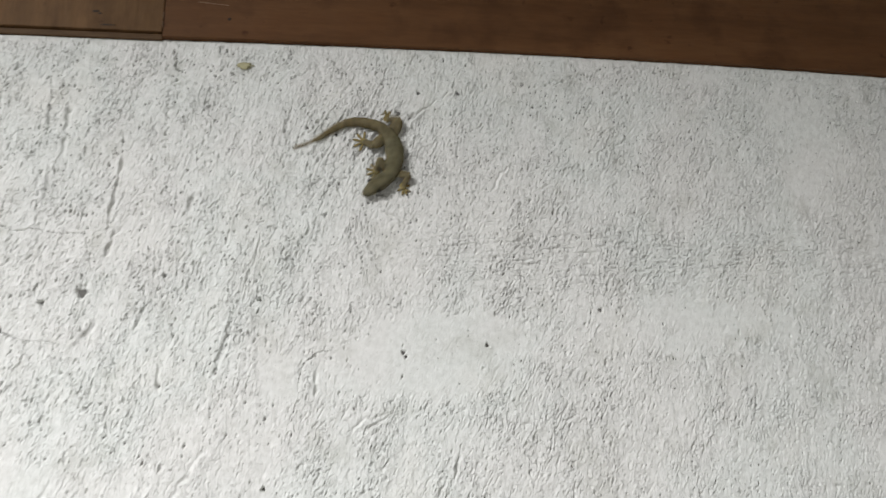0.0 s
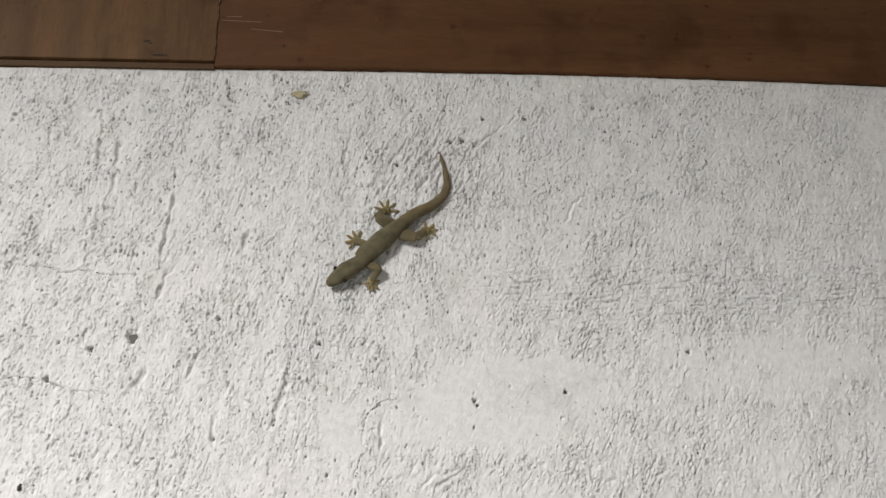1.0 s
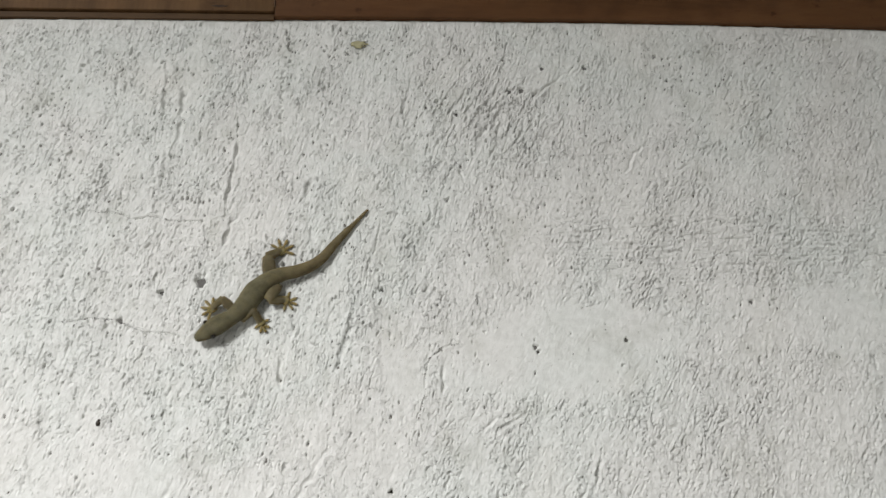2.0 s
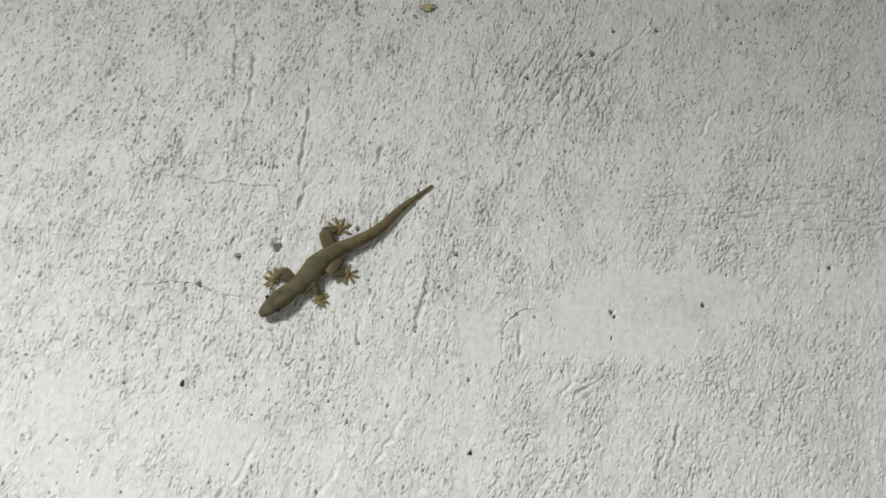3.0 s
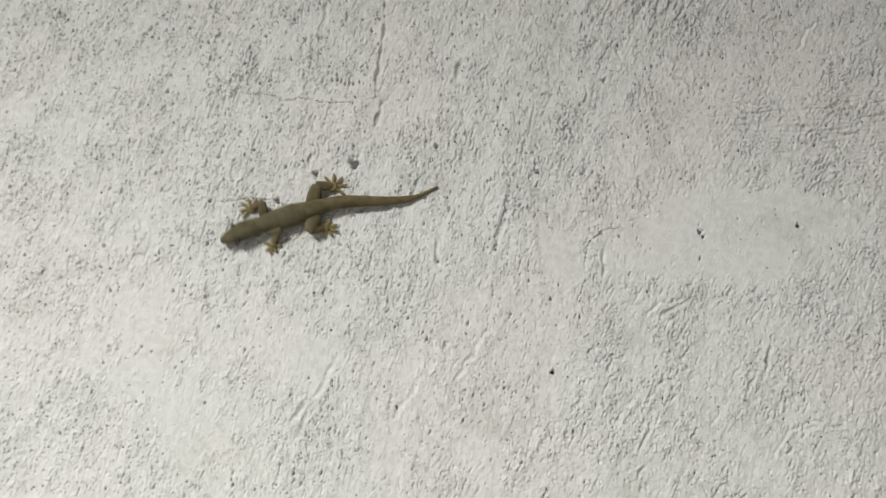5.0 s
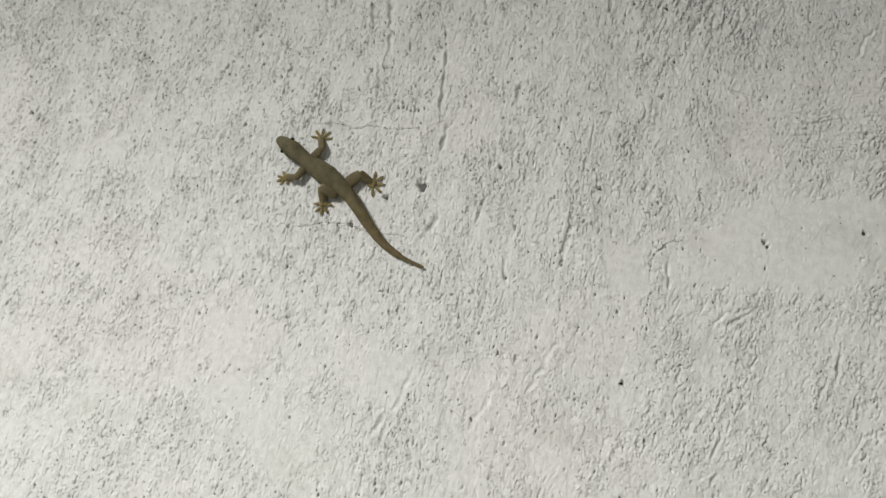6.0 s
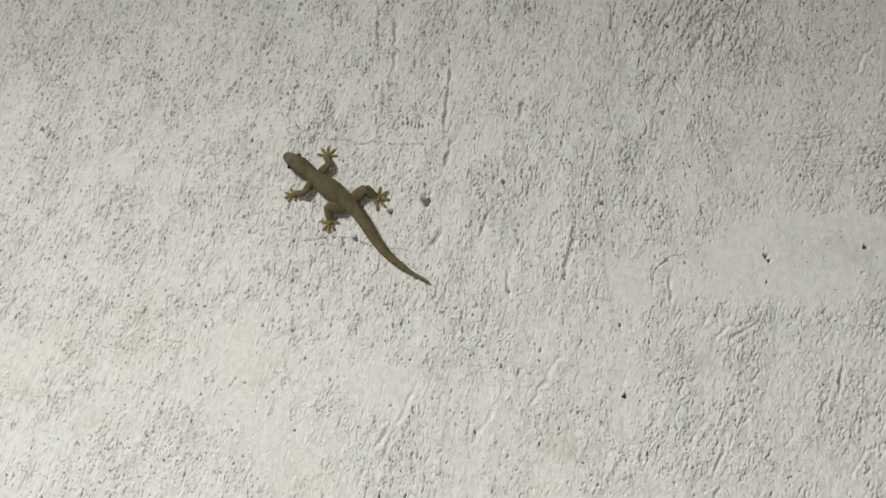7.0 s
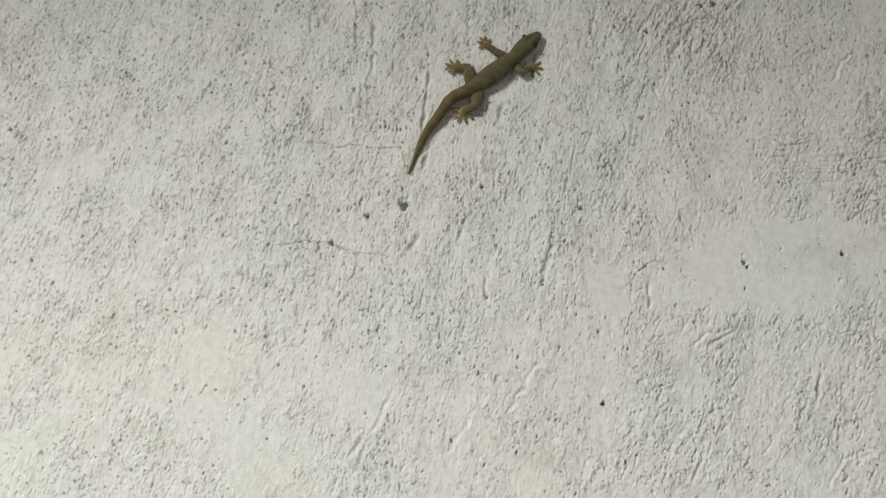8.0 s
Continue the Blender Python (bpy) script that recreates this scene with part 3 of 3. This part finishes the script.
PIECES = [(-60.8, -57.4), (-57.4, -54), (-54, -51), (-51, -48), (-48, -45), (-45, -42), (-42, -39), (-39, -36), (-36, -30), (-30, -24.5), (-24.5, -19), (-19, -13.5), (-13.5, -8), (-8, -3),
          (-3, 3), (3, 9), (9, 15), (15, 21), (21, 27), (27, 33.5)]


def at_spine(table, s):
    return float(np.interp(s, GIRTH_AT, table)) / 1000


def loft(rings, around=18, start=0.0):
    """A closed skin through rings of (x, half width, half height, lift): flatter below than above. Its map is in metres along and round the body."""
    bm = bmesh.new()
    loops = []
    for x, w, hgt, lift in rings:
        ring = []
        for k in range(around):
            a = 2 * math.pi * k / around
            up = math.sin(a)
            ring.append(bm.verts.new((x, w * math.cos(a), lift + hgt * (up if up > 0 else 0.85 * up))))
        loops.append(ring)
    for p, q in zip(loops, loops[1:]):
        for k in range(around):
            bm.faces.new((p[k], p[(k + 1) % around], q[(k + 1) % around], q[k]))
    bm.faces.new(loops[0][::-1])
    bm.faces.new(loops[-1])
    bmesh.ops.recalc_face_normals(bm, faces=bm.faces[:])
    layer = bm.loops.layers.uv.new("skin")
    for f in bm.faces:
        for c in f.loops:
            c[layer].uv = (c.vert.co.x + start, c.vert.co.y + 0.4 * c.vert.co.z)
    return bm


def spine_piece(name, s0, s1, mat):
    mid, over, rings = (s0 + s1) / 2, 2.4, []
    lo = s0 if s0 < -60 else s0 - over
    steps = 20 if s1 < 0 else 12
    for k in range(steps + 1):
        s = lo + (s1 + over - lo) * k / steps
        shrink = 1.0
        if s < s0:
            shrink = math.sqrt(max(0.02, 1 - ((s0 - s) / over) ** 2 * 0.75))
        if s > s1:
            shrink = math.sqrt(max(0.02, 1 - ((s - s1) / over) ** 2 * 0.75))
        if s < -6:
            # low rings of scales along the tail
            shrink *= 1 + 0.012 * math.cos(2 * math.pi * s / 2.4)
        rings.append(((s - mid) / 1000, at_spine(HALF_WIDE, s) * shrink, at_spine(HALF_HIGH, s) * shrink, at_spine(LIFT, s)))
    return meshed(name, loft(rings, 18, mid / 1000), mat)


def head_mesh():
    rings = []
    for k in range(25):
        s = 31.5 + 21.8 * (k / 24) ** 0.9
        w, hh, lift = at_spine(HALF_WIDE, s), at_spine(HALF_HIGH, s), at_spine(LIFT, s)
        if k == 0:
            w, hh = w * 0.7, hh * 0.7
        rings.append(((s - 33.5) / 1000, w, hh, lift))
    bm = loft(rings, 24, 0.0335)
    for v in bm.verts:
        # brows over the eyes, flat crown between them
        for side in (-1, 1):
            d = (v.co - Vector((0.0100, 0.0033 * side, 0.0076))).length
            v.co.z += 0.0008 * math.exp(-((d / 0.0017) ** 2))
        v.co.z -= 0.0005 * math.exp(-((v.co.y / 0.0015) ** 2)) * (v.co.z > 0.0057)
    return meshed("head", bm, SKIN)


def ball_mesh(name, r, mat, squash=1.0):
    bm = bmesh.new()
    bmesh.ops.create_uvsphere(bm, u_segments=16, v_segments=10, radius=r)
    for v in bm.verts:
        v.co.z *= squash
    return meshed(name, bm, mat)


def limb_mesh(name, length, r0, r1, mat, bulge=0.15):
    rings = []
    for k in range(13):
        t = -0.12 + 1.24 * k / 12
        r = r0 + (r1 - r0) * min(1, max(0, t)) + bulge * r0 * math.sin(math.pi * min(1, max(0, t)))
        end = max(0.0, -t, t - 1) / 0.12
        r *= math.sqrt(max(0.03, 1 - end**2))
        rings.append((t * length / 1000, r / 1000, 0.55 * r / 1000, 0))
    return meshed(name, loft(rings, 12), mat)


def palm_mesh(name, size):
    rings = []
    for k in range(9):
        t = k / 8
        w = size * (0.55 + 0.45 * math.sin(math.pi * (0.15 + 0.6 * t))) * math.sqrt(max(0.04, 1 - (2 * t - 1) ** 4))
        rings.append(((t * 2.2 - 1.3) * size / 1000, w / 1000, 0.38 * size / 1000, 0.0))
    return meshed(name, loft(rings, 12), FOOT)


def toe_mesh(name, length):
    """A toe: thin at the root, a flat pad, a small claw at the end."""
    rings = []
    for t, w in ((0, 0.92), (0.22, 0.74), (0.42, 0.66), (0.60, 0.80), (0.74, 0.82), (0.86, 0.56), (0.95, 0.26), (1.0, 0.1)):
        rings.append((t * length / 1000, w / 1000, 0.42 * min(w, 0.6) / 1000 + 0.00012, 0.0))
    me = meshed(name, loft(rings, 10), FOOT)
    me.materials.append(CLAW)
    for p in me.polygons:
        p.material_index = int(p.center.x > 0.00084 * length)
    return me


gecko = tagged(new("gecko"), "grey-brown house gecko clinging to the white wall", "gecko")
SPINE_PARTS = []
for s0, s1 in PIECES:
    label = "tail_segment" if s1 <= -3 else ("neck" if s0 == 27 else "trunk_segment")
    SPINE_PARTS.append(((s0 + s1) / 2, part(label, spine_piece(label, s0, s1, SKIN), gecko)))
head = part("head", head_mesh(), gecko, "blunt wedge-shaped head with dark eyes")
EYE_MESH = ball_mesh("eye", 0.0012, EYE)
for side in (-1, 1):
    part("eye", EYE_MESH, head, "glossy black eye").matrix_basis = pose(0.0112, 0.0043 * side, 0.0056)
SNOUT_MESH = ball_mesh("nostril", 0.0003, EYE)
for side in (-1, 1):
    part("nostril", SNOUT_MESH, head, "tiny dark nostril").matrix_basis = pose(0.0186, 0.0012 * side, 0.0049)

# legs: front left, front right, hind left, hind right; joint on the spine, its offset, two lengths, which way the joint bends
UPPER_F, LOWER_F = limb_mesh("upper_leg", 7.8, 2.3, 1.9, LIMB), limb_mesh("lower_leg", 8.0, 1.9, 1.4, LIMB)
UPPER_H, LOWER_H = limb_mesh("upper_leg", 9.1, 3.6, 2.6, LIMB), limb_mesh("lower_leg", 8.4, 2.6, 1.6, LIMB)
PALM_F, PALM_H = palm_mesh("foot", 2.1), palm_mesh("foot", 2.4)
TOE_F, TOE_H = toe_mesh("toe", 5.6), toe_mesh("toe", 6.6)
LEGS = []
for joint, side, fore in ((29.5, 1, True), (29.5, -1, True), (4.0, 1, False), (4.0, -1, False)):
    upper = part("upper_leg", UPPER_F if fore else UPPER_H, gecko, "amber-brown translucent leg")
    lower = part("lower_leg", LOWER_F if fore else LOWER_H, gecko, "amber-brown translucent leg")
    foot = part("foot", PALM_F if fore else PALM_H, gecko, "yellowish foot with spread toes")
    for k, turn in enumerate((-88, -44, -4, 36, 78)):
        toe = part("toe", TOE_F if fore else TOE_H, foot)
        toe.matrix_basis = pose(0.0006 * math.cos(radians(turn)), 0.0009 * math.sin(radians(turn)), -0.0002, 0, 3, turn * (-side))
    LEGS.append((joint, side, 7.8 if fore else 9.1, 8.0 if fore else 8.4, 1 if fore else -1, upper, lower, foot))


def insect():
    """A small dark insect resting on the wall; the gecko snaps it up."""
    thing = tagged(new("insect"), "tiny dark brown insect resting on the white plaster", "insect")
    for name, at, size in (("abdomen", (0, -0.0009, -0.0004), (0.00105, 0.0009, 0.0014)), ("head", (0.0003, -0.0008, 0.0011), (0.0006, 0.0006, 0.0006))):
        bm = bmesh.new()
        bmesh.ops.create_uvsphere(bm, u_segments=14, v_segments=9, radius=1.0)
        for v in bm.verts:
            v.co = Vector([c * r for c, r in zip(v.co, size)])
        part(name, meshed(name, bm, INSECT), thing).matrix_basis = pose(*at)
    return thing


prey = insect()
STANCES = []


def stance(t, hips, front, back, *feet):
    """One posture: seconds, the hips on the wall, headings of the links to the snout, directions of the links to the tail tip,
    and where the feet hold: front left, front right, hind left, hind right."""
    STANCES.append((t, np.array([*hips, *front, *back, *(c for f in feet for c in f)])))


def posture(t):
    times = [a for a, _ in STANCES]
    rows = np.array([b for _, b in STANCES])
    return np.array([np.interp(t, times, rows[:, k]) for k in range(rows.shape[1])])


def spine(values):
    """The spine's places and headings, in metres and radians, as functions of the millimetres from the hips."""
    front, back = values[2:6], values[6:11]
    turns = [*(back[::-1] + 180), *front]
    s = np.arange(-61, 54, 0.25)
    a = np.radians(np.interp(s, KNOTS, turns))
    x, z = np.cumsum(np.cos(a)) * 0.00025, np.cumsum(np.sin(a)) * 0.00025
    zero = np.searchsorted(s, 0.0)
    x, z = x - x[zero] + values[0], z - z[zero] + values[1]
    return lambda q: (np.interp(q, s, x), np.interp(q, s, z), np.interp(q, s, a))


def on_wall(x, z, heading, height=0.0, dip=0.0):
    return pose(x, 0.0001 - height, z, 90) @ Matrix.Rotation(heading, 4, "Z") @ Matrix.Rotation(dip, 4, "Y")


def leg_poses(values, at, leg, k):
    joint, side, a, b, bend, *_ = leg
    x, z, h = at(joint)
    half = 0.0034 if bend > 0 else 0.0035
    jx, jz = x - math.sin(h) * half * side, z + math.cos(h) * half * side
    fx, fz = values[11 + 2 * k], values[12 + 2 * k]
    way = math.atan2(fz - jz, fx - jx)
    fx, fz = fx - 0.0009 * math.cos(way), fz - 0.0009 * math.sin(way)
    reach = math.hypot(fx - jx, fz - jz)
    d = min(max(reach * 1000, abs(a - b) + 1.5), a + b - 0.05)
    spread = math.acos(max(-1, min(1, (a * a + d * d - b * b) / (2 * a * d))))
    # the joint bends partly sideways and partly away from the wall
    along, off = a * math.cos(spread) / 1000, a * math.sin(spread) / 1000
    rise = min(0.0028, off * (0.50 if bend > 0 else 0.40))
    aside = math.sqrt(off * off - rise * rise) * bend * side
    ex, ez = jx + math.cos(way) * along - math.sin(way) * aside, jz + math.sin(way) * along + math.cos(way) * aside
    first, second = math.atan2(ez - jz, ex - jx), math.atan2(fz - ez, fx - ex)
    # the toes point outwards more than the shin does
    out = h + side * radians(70 if bend > 0 else 115)
    toes = math.atan2(0.4 * math.sin(second) + 0.6 * math.sin(out), 0.4 * math.cos(second) + 0.6 * math.cos(out))
    high, knee, low = 0.0026, 0.0022 + rise, 0.0014
    shin = math.sqrt((b / 1000) ** 2 - (knee - low) ** 2)
    drop1, drop2 = math.asin((high - knee) / (a / 1000)), math.asin((knee - low) / (b / 1000))
    return (on_wall(jx, jz, first, high, drop1), on_wall(ex, ez, second, knee, drop2), on_wall(ex + math.cos(second) * shin, ez + math.sin(second) * shin, toes, low))


def motions():
    stance(0, (0.1657, 2.0029), (294.0, 266.4, 249.8, 219.5), (156.2, 174.5, 208.4, 217.1, 199.7),
           (0.1770, 1.9650), (0.1594, 1.9755), (0.1670, 2.0130), (0.1520, 1.9960))
    stance(0.2, (0.1613, 1.9928), (287.8, 218.7, 232.4, 219.1), (72.5, 58.7, 145.4, 197.1, 184.2),
           (0.1730, 1.9627), (0.1403, 1.9767), (0.1773, 1.9852), (0.1552, 2.0006))
    stance(0.5, (0.1643, 1.9919), (245.7, 267.0, 203.5, 213.2), (67.5, 75.2, 133.6, 202.5, 177.2),
           (0.1710, 1.9610), (0.1410, 1.9740), (0.1770, 1.9860), (0.1520, 2.0000))
    stance(0.6, (0.1604, 1.9922), (244.1, 263.2, 209.7, 212.4), (68.3, 71.7, 137.2, 199.4, 175.9),
           (0.1668, 1.9612), (0.1367, 1.9745), (0.1732, 1.9866), (0.1479, 2.0006))
    stance(0.7, (0.1594, 1.9844), (239.0, 260.6, 179.7, 215.0), (65.6, 62.4, 110.1, 176.7, 169.5),
           (0.1450, 1.9429), (0.1393, 1.9751), (0.1781, 1.9865), (0.1473, 1.9919))
    stance(0.8, (0.1453, 1.9694), (222.7, 220.3, 246.6, 211.2), (39.0, 38.5, 65.2, 115.9, 139.2),
           (0.1438, 1.9411), (0.1124, 1.9545), (0.1550, 1.9607), (0.1470, 1.9872))
    stance(1, (0.1385, 1.9625), (222.3, 224.4, 229.1, 215.9), (41.3, 24.4, 50.0, 94.6, 104.7),
           (0.1220, 1.9290), (0.1130, 1.9550), (0.1530, 1.9600), (0.1300, 1.9730))
    stance(1.2, (0.1363, 1.9615), (218.6, 228.2, 230.7, 213.0), (39.5, 26.0, 58.1, 75.2, 102.6),
           (0.1218, 1.9285), (0.1095, 1.9538), (0.1523, 1.9612), (0.1291, 1.9725))
    stance(1.4, (0.1261, 1.9554), (213.7, 231.4, 234.0, 218.1), (41.1, 32.4, 57.0, 66.7, 91.6),
           (0.1089, 1.9212), (0.1003, 1.9500), (0.1430, 1.9554), (0.1178, 1.9646))
    stance(1.6, (0.0994, 1.9390), (224.7, 231.2, 219.5, 206.3), (21.1, 20.8, 56.3, 71.4, 88.2),
           (0.0913, 1.9114), (0.0672, 1.9233), (0.1086, 1.9307), (0.0970, 1.9543))
    stance(1.8, (0.0686, 1.9200), (206.1, 240.0, 234.0, 223.7), (29.4, 38.0, 55.5, 45.9, 53.1),
           (0.0525, 1.8881), (0.0399, 1.9127), (0.0805, 1.9147), (0.0628, 1.9291))
    stance(2, (0.0419, 1.9036), (216.1, 240.1, 220.5, 212.9), (10.5, 27.4, 54.8, 49.5, 48.7),
           (0.0346, 1.8784), (0.0067, 1.8862), (0.0461, 1.8897), (0.0423, 1.9190))
    stance(2.2, (0.0338, 1.8988), (212.4, 242.9, 222.8, 216.9), (11.5, 32.9, 53.6, 42.6, 40.1),
           (0.0241, 1.8718), (-0.0006, 1.8838), (0.0388, 1.8859), (0.0330, 1.9119))
    stance(2.5, (0.0340, 1.8991), (214.4, 243.7, 220.3, 216.0), (9.6, 35.2, 51.6, 41.9, 40.8),
           (0.0240, 1.8720), (-0.0010, 1.8840), (0.0390, 1.8860), (0.0330, 1.9120))
    stance(3, (0.0343, 1.8987), (215.6, 234.9, 219.4, 220.0), (23.4, 31.4, 47.5, 42.7, 37.4),
           (0.0250, 1.8730), (-0.0010, 1.8830), (0.0380, 1.8850), (0.0330, 1.9110))
    stance(3.5, (0.0325, 1.8976), (221.1, 225.6, 226.9, 220.9), (24.7, 32.3, 46.4, 41.7, 41.5),
           (0.0160, 1.8660), (-0.0010, 1.8830), (0.0390, 1.8860), (0.0300, 1.9080))
    stance(3.7, (0.0307, 1.8952), (195.6, 256.0, 224.5, 218.7), (18.7, 26.7, 40.1, 55.6, 39.8),
           (0.0177, 1.8677), (-0.0039, 1.8792), (0.0284, 1.8790), (0.0282, 1.9085))
    stance(3.8, (0.0148, 1.8871), (235.9, 228.2, 225.1, 221.9), (33.5, 13.6, 16.8, 12.5, -11.2),
           (0.0079, 1.8584), (-0.0068, 1.8775), (0.0237, 1.8759), (0.0207, 1.9010))
    stance(3.9, (-0.0076, 1.8656), (217.0, 219.3, 232.6, 225.8), (33.2, 28.4, 4.3, 5.5, 67.2),
           (-0.0200, 1.8389), (-0.0374, 1.8538), (0.0049, 1.8612), (-0.0048, 1.8816))
    stance(4, (-0.0061, 1.8680), (216.5, 221.6, 224.8, 228.9), (40.7, 33.5, 21.5, 14.0, 44.5),
           (-0.0200, 1.8420), (-0.0380, 1.8550), (0.0040, 1.8610), (-0.0050, 1.8820))
    stance(4.5, (-0.0064, 1.8686), (219.5, 220.6, 221.3, 230.6), (41.1, 32.3, 20.4, 19.7, 41.4),
           (-0.0210, 1.8420), (-0.0380, 1.8550), (0.0050, 1.8620), (-0.0050, 1.8800))
    stance(4.7, (-0.0054, 1.8693), (216.6, 219.0, 218.7, 230.8), (43.4, 26.4, 20.8, 18.6, 43.8),
           (-0.0201, 1.8417), (-0.0387, 1.8564), (0.0057, 1.8627), (-0.0052, 1.8807))
    stance(4.9, (-0.0081, 1.8716), (207.6, 214.5, 216.2, 225.9), (38.1, 22.5, 14.5, 10.9, 36.1),
           (-0.0299, 1.8462), (-0.0414, 1.8644), (0.0026, 1.8643), (-0.0082, 1.8822))
    stance(5.05, (-0.0181, 1.8791), (194.8, 189.6, 185.8, 194.1), (3.5, -8.8, -4.6, 4.8, 25.0),
           (-0.0423, 1.8618), (-0.0584, 1.8821), (-0.0189, 1.8664), (-0.0090, 1.8919))
    stance(5.2, (-0.0303, 1.8882), (156.0, 165.9, 171.5, 178.4), (-15.7, -24.0, -28.0, -25.4, -11.9),
           (-0.0698, 1.8867), (-0.0551, 1.9110), (-0.0329, 1.8764), (-0.0226, 1.8983))
    stance(5.35, (-0.0395, 1.8952), (144.8, 142.7, 142.9, 148.2), (-48.3, -53.6, -45.8, -30.3, -21.4),
           (-0.0743, 1.9012), (-0.0610, 1.9291), (-0.0525, 1.8895), (-0.0233, 1.9003))
    stance(5.5, (-0.0419, 1.8971), (136.6, 138.7, 140.9, 144.4), (-52.5, -56.7, -51.2, -37.5, -28.7),
           (-0.0777, 1.9082), (-0.0575, 1.9323), (-0.0547, 1.8921), (-0.0265, 1.9021))
    stance(5.8, (-0.0413, 1.8973), (137.5, 141.0, 142.5, 142.2), (-53.9, -57.4, -52.3, -37.9, -26.1),
           (-0.0774, 1.9080), (-0.0574, 1.9321), (-0.0549, 1.8921), (-0.0262, 1.9026))
    stance(6, (-0.0406, 1.8973), (138.1, 142.9, 143.6, 140.6), (-54.8, -57.7, -53.0, -38.4, -24.2),
           (-0.0770, 1.9080), (-0.0570, 1.9320), (-0.0550, 1.8920), (-0.0260, 1.9030))
    stance(7, (-0.0398, 1.8973), (141.3, 141.0, 141.7, 142.1), (-53.6, -59.1, -50.4, -38.1, -29.4),
           (-0.0760, 1.9070), (-0.0570, 1.9310), (-0.0540, 1.8900), (-0.0260, 1.9030))
    stance(7.1, (-0.0393, 1.8971), (136.7, 139.1, 139.1, 127.0), (-54.5, -54.9, -50.1, -39.3, -29.5),
           (-0.0745, 1.9075), (-0.0555, 1.9298), (-0.0534, 1.8900), (-0.0270, 1.9022))
    stance(7.2, (-0.0404, 1.9004), (124.6, 88.6, 58.0, 32.6), (-58.1, -51.2, -47.1, -34.8, -26.1),
           (-0.0510, 1.9440), (-0.0375, 1.9170), (-0.0530, 1.8910), (-0.0280, 1.9030))
    stance(7.3, (-0.0314, 1.9156), (43.0, 98.8, 55.2, 51.5), (-115.1, -89.8, -55.6, -48.2, -34.6),
           (-0.0407, 1.9445), (-0.0031, 1.9393), (-0.0451, 1.9274), (-0.0267, 1.9013))
    stance(7.4, (-0.0327, 1.9122), (57.5, 84.0, 76.1, 50.7), (-132.6, -86.6, -55.0, -50.6, -40.0),
           (-0.0417, 1.9438), (-0.0036, 1.9382), (-0.0453, 1.9269), (-0.0267, 1.9021))
    stance(7.5, (-0.0332, 1.9115), (59.9, 80.1, 82.3, 50.7), (-130.6, -83.5, -59.7, -50.1, -32.5),
           (-0.0420, 1.9430), (-0.0040, 1.9380), (-0.0450, 1.9270), (-0.0260, 1.9030))
    stance(7.6, (-0.0279, 1.9212), (46.5, 87.9, 39.7, 33.7), (-157.0, -76.4, -93.0, -64.5, -43.3),
           (-0.0255, 1.9534), (-0.0031, 1.9390), (-0.0461, 1.9281), (-0.0219, 1.9112))
    stance(7.7, (0.0087, 1.9527), (23.4, 111.1, 12.1, 38.9), (-228.0, -89.0, -158.3, -124.9, -98.2),
           (0.0168, 1.9767), (0.0450, 1.9680), (-0.0010, 1.9660), (0.0100, 1.9420))
    stance(7.8, (0.0361, 1.9683), (15.1, 71.9, 28.7, 37.7), (-183.0, -105.1, -149.8, -139.9, -112.3),
           (0.0443, 1.9975), (0.0732, 1.9813), (0.0269, 1.9847), (0.0308, 1.9544))
    stance(8, (0.0362, 1.9671), (35.5, 37.5, 41.6, 45.0), (-160.4, -122.8, -127.2, -113.7, -108.9),
           (0.0450, 1.9980), (0.0730, 1.9810), (0.0280, 1.9840), (0.0320, 1.9540))
    times = [round(0.1 * k, 1) for k in range(81)]
    whole, pieces, caught = [], {}, []
    for t in times:
        values = posture(t)
        at = spine(values)
        base = on_wall(values[0], values[1], math.radians(values[2]))
        whole.append((t, base))
        # swallowed after the snap: it goes on inside the head
        x, z, _ = at(45.0)
        caught.append((t, pose(-0.0421, 0, 1.8298) if t < 3.85 else pose(x, -0.0028, z)))
        home = base.inverted()
        for s, ob in SPINE_PARTS:
            pieces.setdefault(ob, []).append((t, home @ on_wall(*at(s))))
        x, z, h = at(33.5)
        pieces.setdefault(head, []).append((t, home @ on_wall(x, z, at(40.0)[2])))
        for k, leg in enumerate(LEGS):
            for ob, m in zip(leg[5:], leg_poses(values, at, leg, k)):
                pieces.setdefault(ob, []).append((t, home @ m))
    walk(gecko, whole)
    walk(prey, caught)
    for ob, rows in pieces.items():
        walk(ob, rows)


motions()
